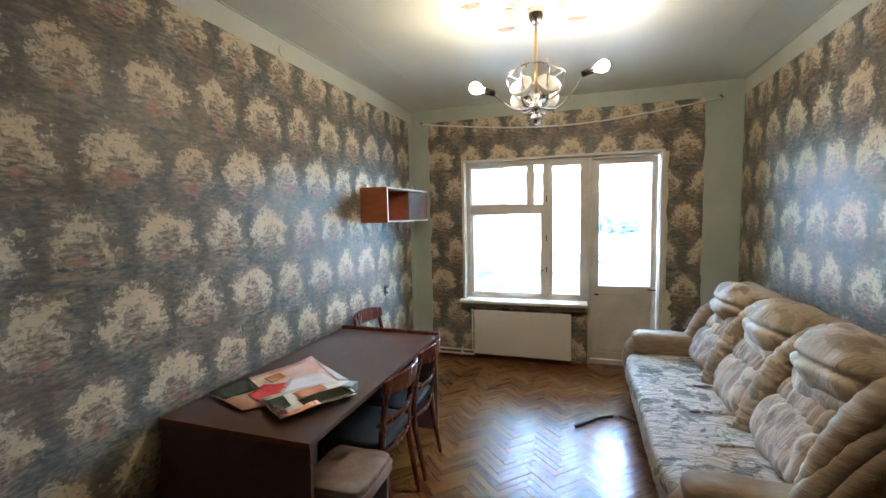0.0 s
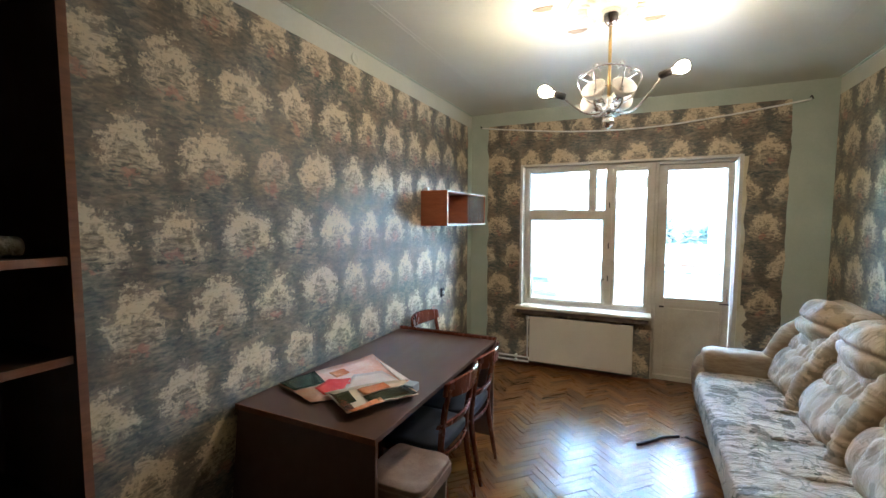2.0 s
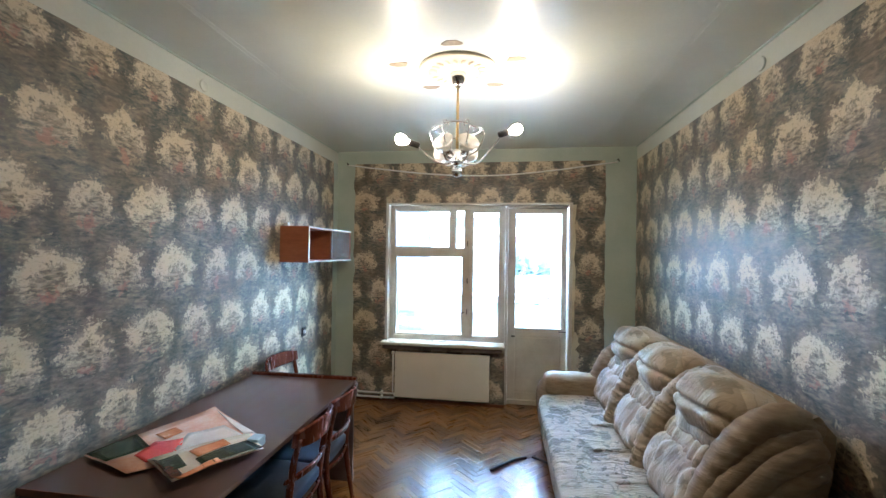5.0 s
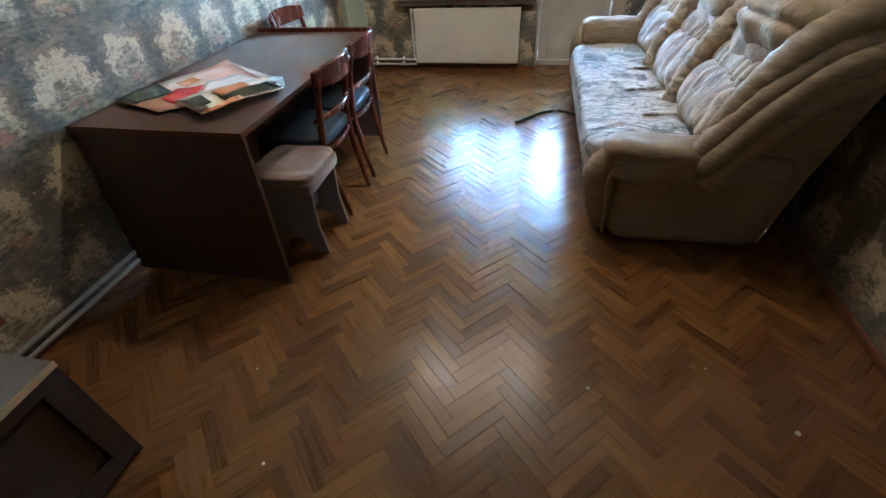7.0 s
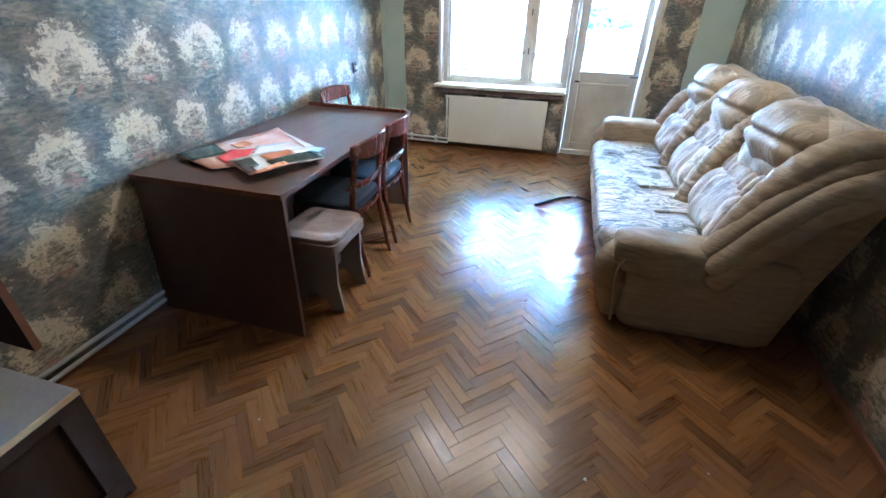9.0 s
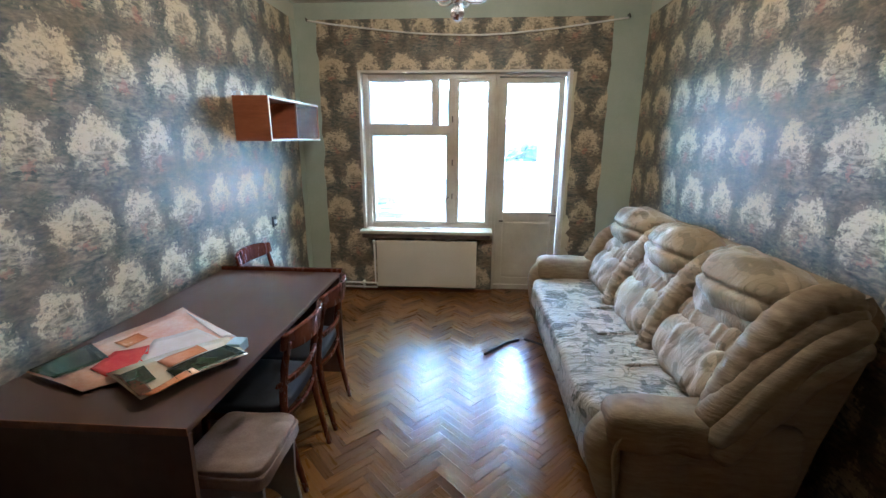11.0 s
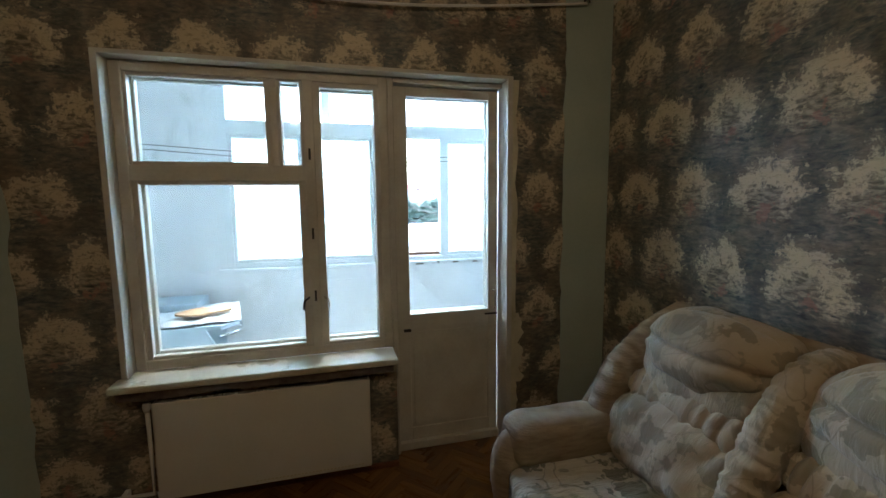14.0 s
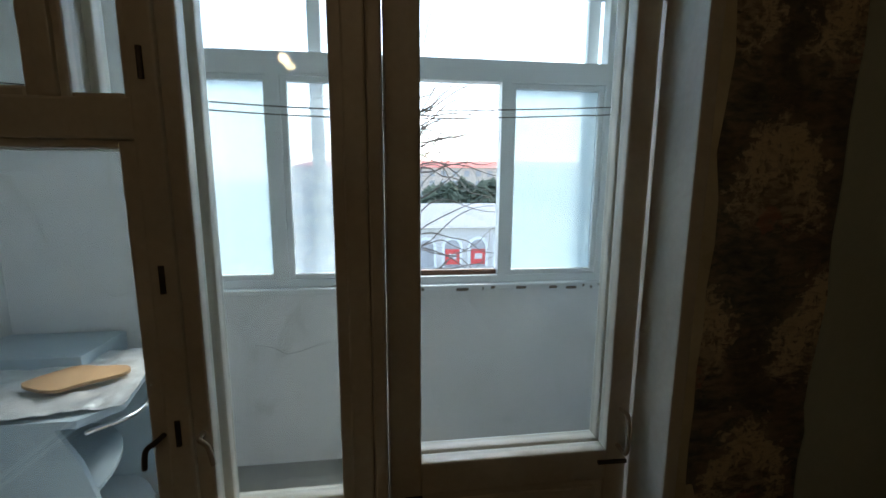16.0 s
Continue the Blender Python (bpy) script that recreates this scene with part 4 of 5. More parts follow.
for k in range(4):
    y = S0 + 0.08 + pitch * k
    edge = k in (0, 3)
    low = 0.06 if k == 3 else 0.0
    path = smoothstep([(1.66, y, 0.44), (1.71, y, 0.59), (1.795, y, 0.77), (1.90, y, 0.93 - low), (2.04, y, 1.02 - low), (2.17, y, 0.99 - low)], 26)
    if edge:
        rad_b = [0.056 + 0.018 * math.sin(3.14 * j / (len(path) - 1)) + 0.002 * math.sin(j * 0.7) for j in range(len(path))]
    else:
        rad_b = [0.052 + 0.016 * math.sin(3.14 * min(1, j / (len(path) - 1) * 1.15)) + 0.002 * math.sin(j * 1.3 + 3 * math.sin(j * 0.31 + k)) + 0.002 * math.sin(j * 0.83 + k) for j in range(len(path))]
    bm = bar(path, rad_b, 24)
    for v in bm.verts:
        v.co += 0.006 * noise.noise_vector(v.co * 9) + (0.0 if edge else 0.0045) * noise.noise_vector(Vector((v.co.x * 38, v.co.y * 12, v.co.z * 38)))
    part("bolster", bm, PLAIN if edge else PADS, sofa, "gathered tan bolster", True)
    if edge:
        s = -1 if k == 0 else 1
        for j, (out, drop) in enumerate(((0.035, 0.0), (0.075, -0.045), (0.085, -0.11))):
            fold = smoothstep([(1.64 + 0.02 * j, y + s * out, 0.47 + drop), (1.76 + 0.02 * j, y + s * (out + 0.012), 0.67 + drop), (1.93 + 0.02 * j, y + s * (out + 0.01), 0.88 + drop - low), (2.15, y + s * (out - 0.02), 0.985 + drop - low)], 8)
            part("wing_fold", bar(fold, [0.05, *[0.062 + 0.004 * math.sin(q * 0.8) for q in range(23)], 0.045], 18), PLAIN, sofa, smooth=True)
for x, y in ((1.40, S0 + 0.15), (1.40, S1 - 0.15), (2.0, S0 + 0.15), (2.0, S1 - 0.15)):
    part("foot", lathe([(0.02, 0), (0.025, 0.03)], 12, pose(x, y, 0)), BLACK, sofa)

# ---- table with its papers ----
table = thing("dining_table", "dark brown veneer table with full end panels and raised lip", "table")
TY0, TY1 = 1.555, 3.16
part("tabletop", block((LEFT + 0.02, TY0, 0.718), (-0.225, TY1, 0.742), 0.003), VENEER, table)
bm = block((LEFT + 0.03, TY0 + 0.004, 0.0), (-0.225, TY0 + 0.024, 0.716), 0.002)
for v in bm.verts:
    v.co.y -= 0.075 * (1 - v.co.z / 0.716)
    v.co.x += 0.035 * (1 - v.co.z / 0.716) * (v.co.x > -0.5)
part("end_panel", bm, VENEER, table, "leaning full-depth end panel")
part("end_panel", block((LEFT + 0.03, TY1 - 0.024, 0.0), (-0.225, TY1 - 0.004, 0.716), 0.002), VENEER, table)
part("centre_panel", block((-0.70, TY0 + 0.03, 0.12), (-0.68, TY1 - 0.03, 0.70)), VENEER, table)
part("edge_strip", block((LEFT + 0.02, TY0 - 0.003, 0.716), (-0.222, TY0 + 0.001, 0.744)), CASE_EDGE, table, "thin worn edge strip")
part("far_lip", block((LEFT + 0.02, TY1 - 0.001, 0.70), (-0.215, TY1 + 0.03, 0.765), 0.003), MAHOGANY, table, "raised dark lip")


def sheet(name, label, outline, z, mats, patches, bend, turn=0.0):
    """A bent glossy print: a thin board with coloured areas lying on it."""
    t = thing(name, label, "poster", group="prints on the table")

    def lay(pts, h, mat, nm):
        bm = slab(pts, h, h + 0.0012, 2)
        bmesh.ops.triangulate(bm, faces=bm.faces[:])
        bmesh.ops.subdivide_edges(bm, edges=bm.edges[:], cuts=5, use_grid_fill=True)
        for v in bm.verts:
            v.co.z += bend * (0.5 + 0.5 * math.sin(v.co.x * 8 + v.co.y * 5 + turn)) + 0.4 * bend * noise.noise(v.co * 9)
        part(nm, bm, mat, t, smooth=True)

    lay(outline, z, mats, "print")
    for pts, mat in patches:
        lay(pts, z + 0.005, mat, "coloured_area")
    return t


sheet("poster", "glossy print with pink and red flowers, curling on the table", [(-1.02, 1.80), (-0.70, 1.70), (-0.36, 2.12), (-0.86, 2.47)], 0.748, PRINT_PINK,
      [([(-1.015, 1.803), (-0.86, 1.757), (-0.80, 1.93), (-0.97, 2.03)], PRINT_GREEN), ([(-0.80, 1.84), (-0.70, 1.80), (-0.64, 1.93), (-0.72, 2.05), (-0.82, 1.98)], PRINT_RED),
       ([(-0.66, 1.90), (-0.52, 1.99), (-0.42, 2.10), (-0.62, 2.22), (-0.74, 2.10)], PRINT_PALE), ([(-0.62, 2.26), (-0.44, 2.12), (-0.38, 2.13), (-0.80, 2.41)], PRINT_PALE),
       ([(-0.88, 2.05), (-0.80, 2.02), (-0.78, 2.12), (-0.86, 2.16)], PRINT_ORANGE)], 0.014)
sheet("poster", "glossy print with dark leaves, folded on the table", [(-0.70, 1.80), (-0.43, 1.635), (-0.245, 1.98), (-0.40, 2.10)], 0.768, PRINT_CREAM,
      [([(-0.46, 1.80), (-0.37, 1.74), (-0.25, 1.98), (-0.36, 2.02)], PRINT_GREEN), ([(-0.62, 1.77), (-0.50, 1.69), (-0.46, 1.75), (-0.58, 1.84)], PRINT_GREEN),
       ([(-0.54, 1.86), (-0.46, 1.82), (-0.40, 1.96), (-0.47, 2.0)], PRINT_ORANGE), ([(-0.44, 1.655), (-0.41, 1.65), (-0.33, 1.80), (-0.37, 1.82)], PRINT_ORANGE),
       ([(-0.66, 1.785), (-0.44, 1.645), (-0.42, 1.68), (-0.52, 1.75)], PRINT_BROWN)], 0.02, 2.0)
tagged(finish("crockery_box", block((-0.36, 2.02, 0.744), (-0.30, 2.09, 0.79), 0.006), DESK), "small pale blue box beside the prints", "box")


# ---- chairs ----
def chair(at, turn):
    """Bent-back chair; its sitter faces local -x."""
    c = thing("dining_chair", "mahogany chair with a curved crest rail and dark blue seat", "chair", at, turn, "chairs at the table")
    for s in (-1, 1):
        part("rear_leg", bar(smoothstep([(0.06, s * 0.165, 0.0), (0.015, s * 0.17, 0.25), (-0.005, s * 0.175, 0.44), (0.02, s * 0.185, 0.65), (0.055, s * 0.19, 0.79)]), [0.013 + 0.006 * math.sin(j / 24 * 3.14) for j in range(25)], 10), MAHOGANY, c, smooth=True)
        part("front_leg", bar([(-0.40, s * 0.19, 0.0), (-0.375, s * 0.175, 0.43)], [0.012, 0.018], 10), MAHOGANY, c, smooth=True)
        part("side_rail", block((-0.385, s * 0.178 - 0.011, 0.385), (0.0, s * 0.178 + 0.011, 0.43), 0.004), MAHOGANY, c)
    part("seat", cushion((0.205, 0.205, 0.035), 0.35, 0, 1, 0.008, at[1], pose(-0.195, 0, 0.455)), NAVY, c, "dark blue padded seat", True)
    part("front_rail", block((-0.39, -0.175, 0.385), (-0.37, 0.175, 0.43), 0.004), MAHOGANY, c)

    def rail(nm, z0, z1, bow, thick, x):
        bm = bmesh.new()
        rows = []
        for k in range(17):
            y = -0.215 + 0.43 * k / 16
            dx = x + bow * (1 - (y / 0.215) ** 2) - 0.02
            taper = 1 - 0.35 * abs(y / 0.215) ** 3
            zm, hz = (z0 + z1) / 2, (z1 - z0) / 2 * taper
            rows.append([bm.verts.new(p) for p in ((dx - thick, y, zm - hz), (dx + thick, y, zm - hz), (dx + thick + 0.012, y, zm + hz), (dx - thick + 0.012, y, zm + hz))])
        for a, b in zip(rows, rows[1:]):
            for k in range(4):
                bm.faces.new((a[k], b[k], b[(k + 1) % 4], a[(k + 1) % 4]))
        bm.faces.new(rows[0]), bm.faces.new(rows[-1][::-1])
        bmesh.ops.recalc_face_normals(bm, faces=bm.faces[:])
        bmesh.ops.bevel(bm, geom=bm.edges[:], offset=0.004, segments=1, affect="EDGES")
        part(nm, bm, MAHOGANY, c, smooth=False)

    rail("crest_rail", 0.735, 0.845, 0.06, 0.011, 0.05)
    rail("middle_rail", 0.565, 0.605, 0.05, 0.010, 0.01)
    rail("seat_rail", 0.39, 0.425, 0.05, 0.009, -0.01)
    return c


seatA = chair((-0.16, 2.25, 0.0), 0)
copy_thing(seatA, pose(-0.165, 2.69, 0.0, 0, 0, 2))
third = copy_thing(seatA, pose(-0.90, 3.40, 0.0, 0, 0, 176))
tagged(third, "mahogany chair drawn up beyond the end of the table")

stool = thing("stool", "low stool with a worn beige velour top and shaped board sides", "stool", (-0.245, 1.865, 0.0), 0)
part("seat", cushion((0.165, 0.175, 0.028), 0.3, 0.003, 38, 0.008, 3.3, pose(0, 0, 0.437)), BEIGE, stool, smooth=True)
skirt = cushion((0.17, 0.18, 0.032), 0.2, 0.004, 60, 0.004, 5.3, pose(0, 0, 0.405))
part("skirt", skirt, BEIGE, stool, "gathered velour skirt", True)
cut_side = [(-0.155, 0.0), (-0.085, 0.0), (-0.07, 0.05), (-0.035, 0.085), (0.0, 0.095), (0.035, 0.085), (0.07, 0.05), (0.085, 0.0), (0.158, 0.0), (0.138, 0.18), (0.148, 0.40), (-0.148, 0.40), (-0.138, 0.18)]
for y in (-0.145, 0.13):
    part("side_board", slab(cut_side, y, y + 0.018), STOOL_SIDE, stool)
part("stretcher", block((-0.012, -0.13, 0.14), (0.012, 0.135, 0.22)), STOOL_SIDE, stool)

# ---- wall cabinet ----
cab = thing("wall_cabinet", "open cherry-veneer wall cabinet with sliding glass", "cabinet", (LEFT, 3.58, 1.60))
D, L, H = 0.265, 1.02, 0.318
part("side", block((0, 0, 0), (D, 0.018, H), 0.002), CHERRY, cab)
part("side", block((0, L - 0.018, 0), (D, L, H), 0.002), CHERRY, cab)
part("partition", block((0.01, 0.55, 0.018), (D - 0.02, 0.566, H - 0.018)), CHERRY, cab)
part("top", block((0, 0.0185, H - 0.018), (D, L - 0.0185, H), 0.002), CHERRY, cab)
part("bottom", block((0, 0.0185, 0), (D, L - 0.0185, 0.018), 0.002), CHERRY, cab)
part("back", block((0.002, 0.018, 0.018), (0.008, L - 0.018, H - 0.018)), PLY, cab, "pale plywood back")
for z in (0.0, H - 0.012):
    part("track", block((D, 0.0, z), (D + 0.004, L, z + 0.012)), PLASTIC, cab, "white sliding track")
part("edge", block((D, 0.0, 0.012), (D + 0.003, 0.016, H - 0.012)), PLASTIC, cab)
g = part("sliding_pane", block((D - 0.012, 0.5, 0.02), (D - 0.008, L - 0.02, H - 0.02)), CABINET_GLASS, cab)
tagged(finish("paper_scrap", block((LEFT + 0.02, 3.60, 1.918), (LEFT + 0.06, 3.64, 1.95), 0.004), PLASTIC), "small white object on top of the cabinet", "plastic piece")
sw = thing("light_switch", "dark wall socket on the papered wall", "socket", (LEFT, 4.04, 0.91))
part("plate", block((0, -0.035, -0.045), (0.012, 0.035, 0.045), 0.005), BLACK, sw)
part("knob", lathe([(0.018, 0), (0.016, 0.012)], 14, pose(0.012, 0, 0, 0, 90, 0)), PLASTIC, sw)

# ---- wall unit beside the camera: low base and open bookcase ----
unit = thing("bookcase", "tall dark open bookcase on a low panelled base", "bookcase")
U0, U1, BX, UX = -1.1, 0.64, -0.33, -0.60
part("base_top", block((LEFT + 0.01, U0, 0.482), (BX, U1, 0.502), 0.003), STOOL_SIDE, unit, "scuffed grey base top")
part("base_side", block((LEFT + 0.01, U1 - 0.02, 0.0), (BX - 0.002, U1, 0.481)), CASE, unit)
for z0, z1 in ((0.02, 0.09), (0.44, 0.481)):
    part("base_rail", block((BX - 0.02, U0, z0), (BX, U1 - 0.021, z1), 0.002), CASE, unit)
for y in (U1 - 0.075, U1 - 0.62, U1 - 1.16):
    part("base_stile", block((BX - 0.021, y, 0.09), (BX - 0.001, y + 0.055, 0.44), 0.002), CASE, unit)
for y0, y1 in ((U1 - 0.565, U1 - 0.075), (U1 - 1.105, U1 - 0.62)):
    part("base_door", block((BX - 0.035, y0, 0.09), (BX - 0.022, y1, 0.44)), CASE, unit)
part("base_edge", block((BX, U0, 0.482), (BX + 0.003, U1, 0.503)), PLY, unit, "pale chipped edge band")
HT = 2.26
part("side", block((LEFT + 0.01, U1 + 0.075, 0.503), (UX, U1 + 0.097, HT)), CASE, unit)
part("side_edge", block((UX, U1 + 0.075, 0.503), (UX + 0.003, U1 + 0.097, HT)), CASE_EDGE, unit)
part("side", block((LEFT + 0.01, U0, 0.503), (UX, U0 + 0.022, HT)), CASE, unit)
part("back", block((LEFT + 0.012, U0 + 0.022, 0.503), (LEFT + 0.018, U1 + 0.075, HT)), CASE, unit)
part("top", block((LEFT + 0.01, U0, HT), (UX + 0.002, U1 + 0.097, HT + 0.022)), CASE_EDGE, unit)
for z in (0.86, 1.30, 1.565):
    part("shelf", block((LEFT + 0.019, U0 + 0.023, z - 0.022), (UX - 0.012, U1 + 0.073, z)), CASE, unit)
    part("shelf_edge", block((UX - 0.012, U0 + 0.023, z - 0.022), (UX - 0.009, U1 + 0.073, z)), CASE_EDGE, unit)

clock = thing("ship_wheel_clock", "ivory ship-wheel clock standing on a shelf", "clock", (UX - 0.07, 0.345, 1.567), 0)
face_m = pose(0, 0, 0.115, 0, 90, 0)
part("rim", lathe([(0.085, -0.012), (0.098, -0.012), (0.102, 0.0), (0.098, 0.014), (0.086, 0.014)], 36, face_m), IVORY, clock, smooth=True)
part("dark_ring", lathe([(0.07, 0.012), (0.086, 0.012), (0.086, 0.017), (0.072, 0.019)], 36, face_m), BLACK, clock, smooth=True)
part("dial", lathe([(0.072, 0.0), (0.072, 0.013)], 36, face_m), CLOCK_FACE, clock)
for k in range(8):
    a = math.pi / 4 * k
    d = Vector((0, math.cos(a), math.sin(a)))
    c = Vector((0, 0, 0.115))
    if k != 6:
        part("spoke", bar([c + d * r for r in (0.098, 0.108, 0.125, 0.135, 0.15, 0.16)], [0.006, 0.01, 0.006, 0.009, 0.009, 0.005], 10), IVORY, clock, smooth=True)
for a, l in ((10, 0.05), (172, 0.06)):
    d = Vector((0, math.cos(radians(a)), math.sin(radians(a))))
    part("clock_hand", bar([Vector((0.015, 0, 0.115)), Vector((0.015, 0, 0.115)) + d * l], 0.0018, 6), BLACK, clock)
for k in range(12):
    a = math.pi / 6 * k
    part("hour_mark", block((0.013, 0.06 * math.cos(a) - 0.003, 0.115 + 0.06 * math.sin(a) - 0.003), (0.0148, 0.06 * math.cos(a) + 0.003, 0.115 + 0.06 * math.sin(a) + 0.003)), BLACK, clock)
part("foot", block((-0.035, -0.115, 0.0), (0.035, 0.115, 0.012), 0.004), IVORY, clock)
part("post", block((-0.01, -0.03, 0.01), (0.006, 0.03, 0.03)), IVORY, clock)
for nm, y, z, hx, hy, hz, lab in (("wrapped_packet", 0.58, 1.567, 0.05, 0.075, 0.024, "crumpled packet in clear wrapping"), ("folded_bag", 0.45, 1.302, 0.05, 0.06, 0.02, "small folded pale bag on the shelf")):
    bm = cushion((hx, hy, hz), 0.5, 0.004, 60, 0.02, y, pose(UX - 0.12, y, z + hz))
    tagged(finish(nm, bm, BAG, smooth=True), lab, "packet")
tagged(finish("glass_rod", bar([(UX - 0.05, 0.32, 0.866), (UX - 0.2, 0.55, 0.866)], 0.004, 6), CHROME), "thin pale rod lying on the shelf", "rod")

# ---- chandelier, rosette and the marks round it ----
CX, CY = 0.567, 2.75
ros = thing("ceiling_rosette", "round cream stucco rosette on the ceiling", "rosette", (CX, CY, TOP))
part("disc", lathe([(0.24, 0.0), (0.245, -0.01), (0.232, -0.02), (0.205, -0.013), (0.19, -0.024), (0.125, -0.022), (0.105, -0.034), (0.09, -0.026), (0.04, -0.036)], 48), STUCCO, ros, smooth=True)
petal = cushion((0.028, 0.015, 0.012), 0.9, sides=12, rows=8, sag=0)
first = part("petal", petal, STUCCO, ros, smooth=True)
first.matrix_basis = pose(0, 0, 0, 0, 0, 0) @ pose(0.158, 0, -0.024)
for k in range(1, 20):
    o = first.copy()
    scene.collection.objects.link(o)
    o.matrix_basis = pose(0, 0, 0, 0, 0, 18 * k) @ pose(0.158, 0, -0.024)
for k in range(5):
    a = radians(72 * k - 90)
    x, y = CX + 0.37 * math.cos(a), CY + 0.34 * math.sin(a)
    pts = [(x + 0.055 * math.cos(q) * (1 + 0.25 * math.sin(3 * q + k)), y + 0.035 * math.sin(q) * (1 + 0.2 * math.cos(2 * q))) for q in (2 * math.pi * j / 20 for j in range(20))]
    tagged(finish("ceiling_ornament", slab(pts, TOP - 0.003, TOP + 0.002, 2), SOOT), "small sooty stucco spray beside the rosette", "ornament", "sprays round the rosette")

lamp = thing("chandelier", "brass and chrome chandelier with opal shades and two bare lit bulbs", "chandelier", (CX, CY, 0))
part("canopy", lathe([(0.012, 2.74), (0.03, 2.76), (0.05, 2.80), (0.052, 2.83)], 24), CHROME, lamp, smooth=True)
part("stem", bar([(0, 0, 2.76), (0, 0, 2.30)], 0.009, 12), BRASS, lamp, smooth=True)
part("hub", lathe([(0.01, 2.36), (0.028, 2.34), (0.02, 2.31), (0.036, 2.285), (0.03, 2.26), (0.012, 2.245)], 24), CHROME, lamp, smooth=True)
part("ring", bar([(0.155 * math.cos(2 * math.pi * k / 40), 0.155 * math.sin(2 * math.pi * k / 40), 2.475 + 0.012 * math.sin(6 * math.pi * k / 40)) for k in range(41)], 0.006, 8), CHROME, lamp, smooth=True)
for k, (a, lit) in enumerate(((186, True), (246, False), (300, False), (14, True), (70, False), (130, False))):
    d = Vector((math.cos(radians(a)), math.sin(radians(a)), 0))
    z = Vector((0, 0, 1))
    reach, rise = (0.265, 2.385) if k == 0 else ((0.29, 2.465) if lit else (0.15, 2.37))
    arm = smoothstep([z * 2.29, d * 0.07 + z * 2.265, d * 0.15 + z * 2.29, d * reach + z * (rise - 0.0)], 6)
    part("arm", bar(arm, 0.006, 8), CHROME, lamp, smooth=True)
    part("curl", bar(smoothstep([d * 0.05 + z * 2.31, d * 0.13 + z * 2.36, d * 0.17 + z * 2.47, d * 0.13 + z * 2.505, d * 0.10 + z * 2.48], 6), 0.005, 8), CHROME, lamp, smooth=True)
    if lit:
        way = (d + z * 0.35).normalized()
        turn = way.to_track_quat("Z", "Y").to_matrix().to_4x4()
        m = Matrix.Translation(d * reach + z * rise) @ turn
        sk = part("socket", lathe([(0.016, -0.03), (0.02, -0.02), (0.02, 0.03), (0.017, 0.04)], 16, m), DARK_METAL, lamp, "bare dark lamp holder", True)
        part("bulb", lathe([(0.012, 0.038), (0.014, 0.05), (0.022, 0.062), (0.031, 0.08), (0.034, 0.097), (0.031, 0.113), (0.02, 0.126), (0.006, 0.131)], 20, m), BULB, sk, "lit warm bulb", True)
    else:
        tip = d * 0.13 + z * 2.34
        m = Matrix.Translation(tip) @ (d * 0.75 + z * 0.55).normalized().to_track_quat("Z", "Y").to_matrix().to_4x4()
        part("cup", lathe([(0.008, -0.05), (0.02, -0.045), (0.024, -0.02), (0.016, -0.01)], 16, m), CHROME, lamp, smooth=True)
        part("shade", lathe([(0.014, -0.014), (0.032, -0.004), (0.05, 0.014), (0.062, 0.038), (0.066, 0.052), (0.062, 0.052), (0.047, 0.019), (0.028, 0.002), (0.01, -0.004)], 28, m), OPAL, lamp, "white opal glass shade", True)
part("finial", lathe([(0.004, 2.25), (0.02, 2.243), (0.032, 2.225), (0.034, 2.208), (0.026, 2.19), (0.008, 2.18)], 20), CHROME, lamp, "chrome ball", True)

# ---- small things ----
rod = [(LEFT + 0.13, FAR - 0.03, 2.70), (-0.55, FAR - 0.05, 2.645), (0.1, FAR - 0.06, 2.575), (0.75, FAR - 0.06, 2.555), (1.35, FAR - 0.05, 2.60), (RIGHT - 0.20, FAR - 0.03, 2.69)]
tagged(finish("curtain_wire", bar(smoothstep(rod, 8), 0.008, 8), CORD, smooth=True), "sagging white curtain wire above the window", "curtain wire")
for x in (LEFT + 0.13, RIGHT - 0.20, 0.53):
    tagged(finish("wire_hook", bar(smoothstep([(x, FAR, 2.715), (x, FAR - 0.04, 2.72), (x + 0.01, FAR - 0.045, 2.69)]), 0.005, 6), DARK_METAL), "small dark hook holding the curtain wire", "hook", "curtain wire hooks")
for pts in ([(0.785, 3.455, 0.012), (0.9, 3.58, 0.013), (0.97, 3.66, 0.012), (1.07, 3.715, 0.012)], [(1.12, 3.73, 0.012), (1.2, 3.68, 0.012), (1.28, 3.6, 0.012)]):
    tagged(finish("plastic_strip", bar(smoothstep(pts), 0.011, 8), DARK_METAL, smooth=True), "bent grey plastic strip lying on the parquet", "strip", "strips on the floor")
for k, (x, y, s) in enumerate(((1.18, 1.115, 0.008), (1.843, 1.049, 0.011), (-0.2, 0.17, 0.012), (0.115, 0.66, 0.006), (0.42, 0.56, 0.005), (-0.1, 1.0, 0.005), (1.62, 1.27, 0.004))):
    bm = bmesh.new()
    bmesh.ops.create_icosphere(bm, subdivisions=1, radius=s)
    for v in bm.verts:
        v.co = v.co * random.uniform(0.7, 1.2)
        v.co.z *= 0.6
    bmesh.ops.transform(bm, matrix=pose(x, y, s * 0.6), verts=bm.verts[:])
    tagged(finish("plaster_crumb", bm, CHIP), "white crumb of plaster on the parquet", "crumb", "crumbs on the floor")
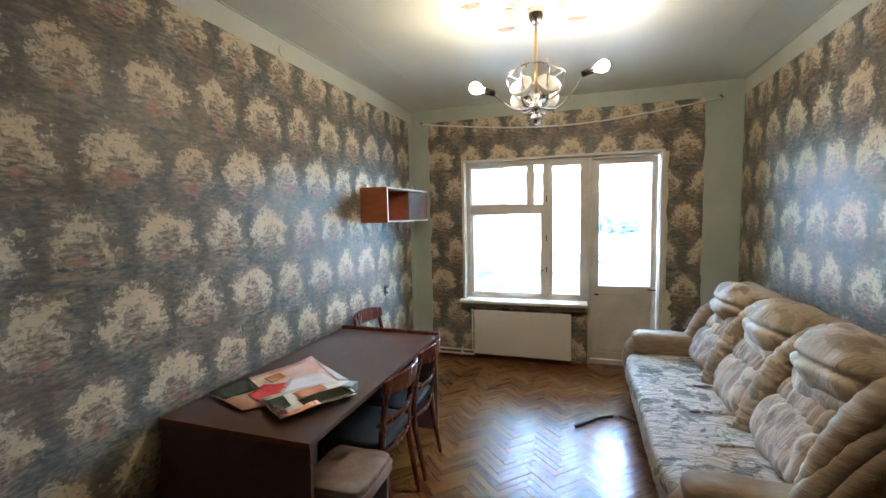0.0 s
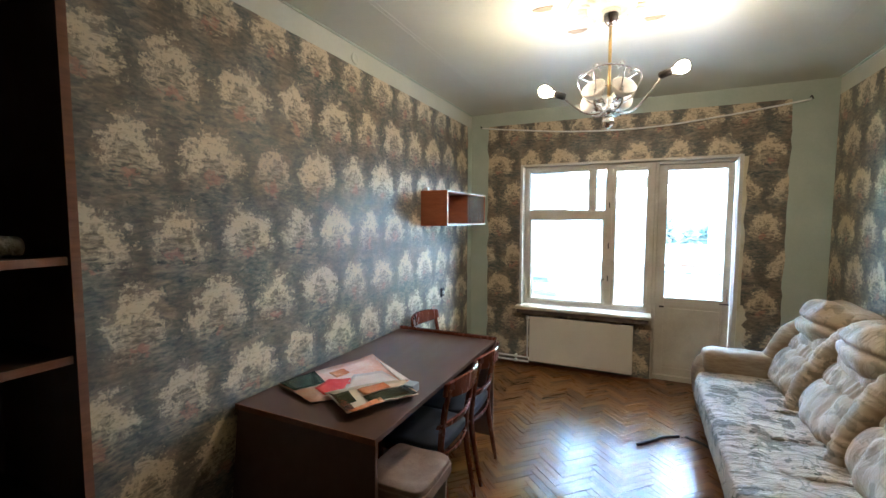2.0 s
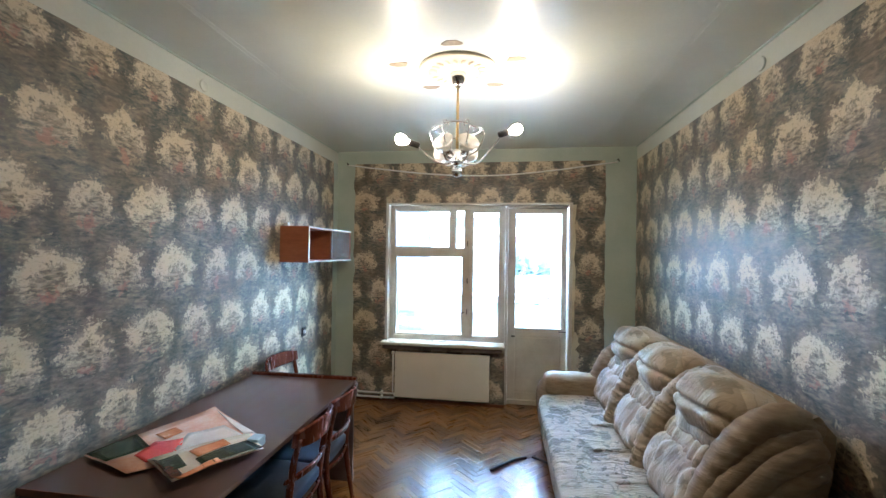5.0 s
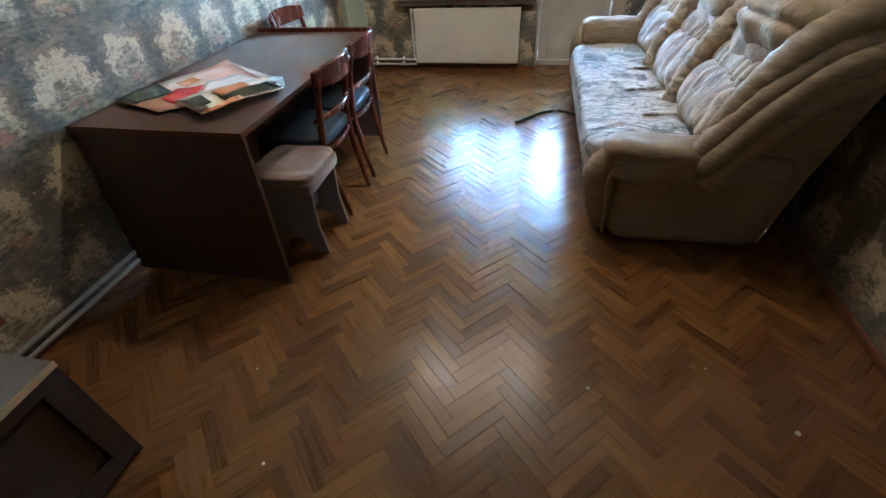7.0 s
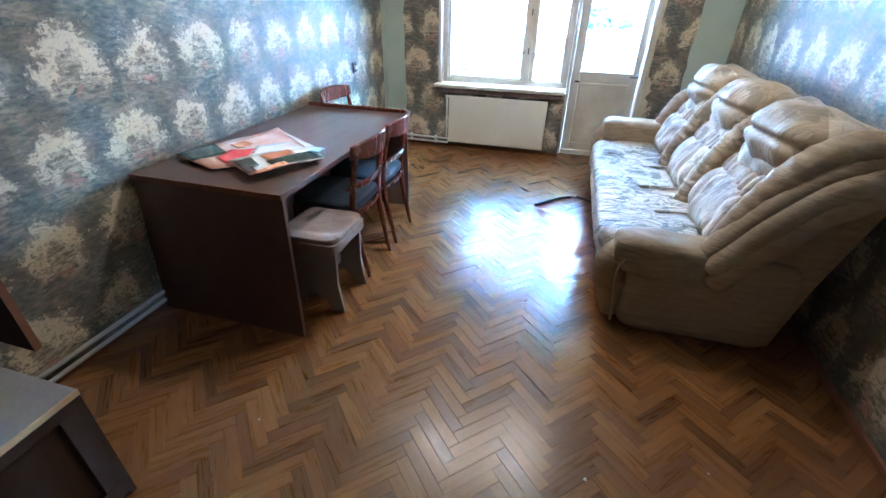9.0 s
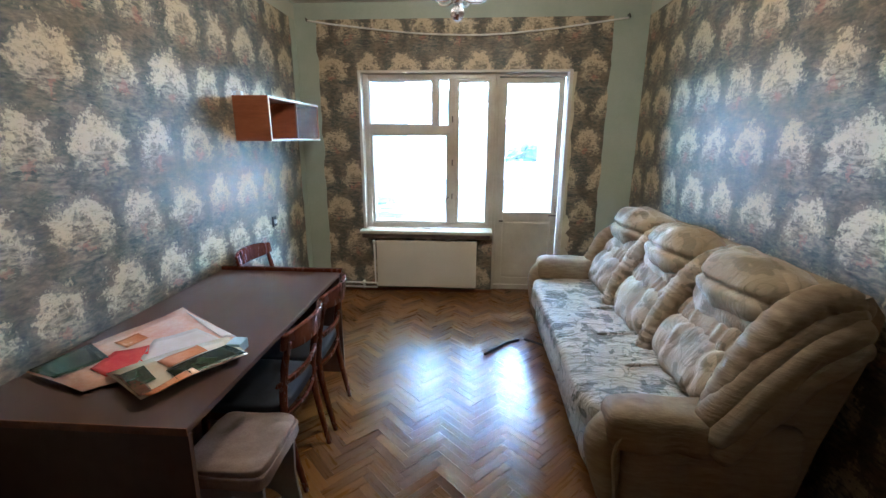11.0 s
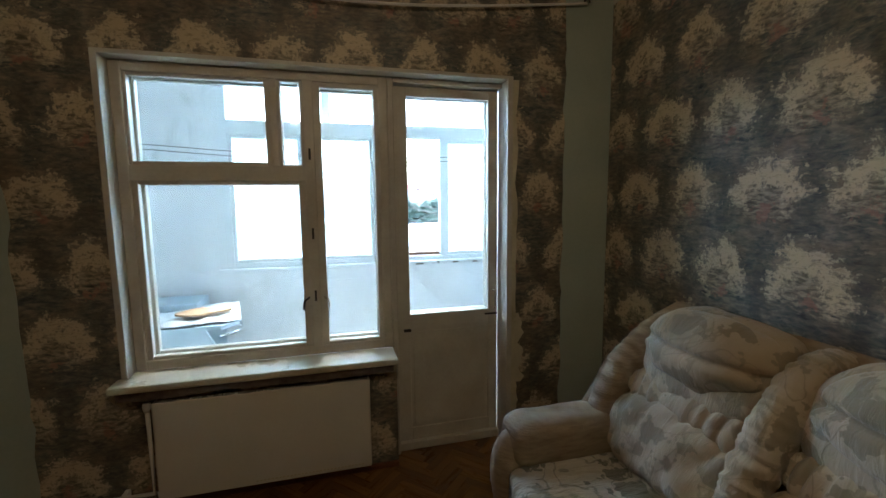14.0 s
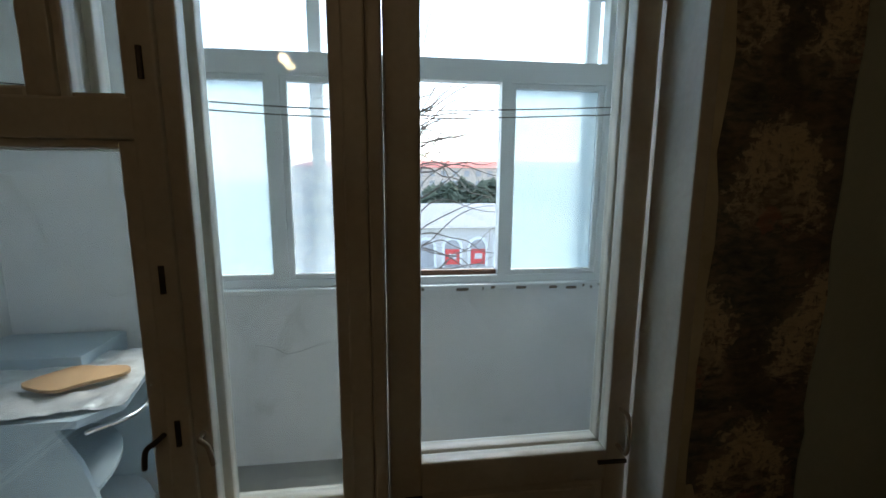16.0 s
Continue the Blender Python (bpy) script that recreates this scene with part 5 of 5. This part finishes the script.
# ---- parquet: oak blocks laid in herringbone ----
floor = tagged(finish("floor", block((LEFT - 0.05, BACK - 0.05, -0.12), (RIGHT + 0.05, OUT, -0.003)), JOINT), kind="structure")
BL, BW = 0.25, 0.05
unit_me = bpy.data.meshes.new("parquet_block")
bm = block((-BL / 2 + 0.0003, -BW / 2 + 0.0003, -0.012), (BL / 2 - 0.0003, BW / 2 - 0.0003, 0.0))
bmesh.ops.bevel(bm, geom=[e for e in bm.edges if all(v.co.z > -0.001 for v in e.verts)], offset=0.0004, segments=1, affect="EDGES")
bm.to_mesh(unit_me)
bm.free()
unit_me.materials.append(PARQUET)
grain = unit_me.uv_layers.new(name="grain")
for loop in unit_me.loops:
    grain.data[loop.index].uv = unit_me.vertices[loop.vertex_index].co.xy
block_uv = [c for loop in unit_me.loops for c in unit_me.vertices[loop.vertex_index].co.xy]
coords = np.array([v.co for v in unit_me.vertices])
faces = [list(p.vertices) for p in unit_me.polygons]
random.seed(11)
rest_v, rest_f, singles = [], [], 0
N = round(BL / BW)
turn45 = pose(0, 0, 0, 0, 0, 45)
for i in range(-90, 200):
    for j in range(-90, 110):
        # herringbone on a square lattice of block widths: one lying and one standing block for each step
        kind = (i - j) % (2 * N)
        if kind == 0:
            cx, cy, spin = (i + N / 2) * BW, (j + 0.5) * BW, 0
        elif kind == N:
            cx, cy, spin = (i + 0.5) * BW, (j + 1 - N / 2) * BW, 90
        else:
            continue
        p = turn45 @ Vector((cx, cy, 0))
        if not (LEFT - 0.12 < p.x < RIGHT + 0.12 and BACK - 0.1 < p.y < FAR + 0.2):
            continue
        m = pose(p.x, p.y, random.uniform(-0.0006, 0.0006), random.uniform(-0.95, 0.95), random.uniform(-0.15, 0.15), 45 + spin)
        if 0.55 < p.y < 1.95 and -0.35 < p.x < 1.8 and singles < 300:
            ob = new("parquet_block", unit_me)
            ob.parent = floor
            ob.matrix_basis = m
            singles += 1
        else:
            base = len(rest_v)
            rest_v.extend([tuple(m @ Vector(c)) for c in coords])
            rest_f.extend([[k + base for k in f] for f in faces])
me = bpy.data.meshes.new("parquet_field")
me.from_pydata(rest_v, [], rest_f)
me.uv_layers.new(name="grain").data.foreach_set("uv", block_uv * (len(rest_v) // len(coords)))
me.materials.append(PARQUET)
field = new("parquet_field", me)
field.parent = floor
tagged(field, kind="stuff")
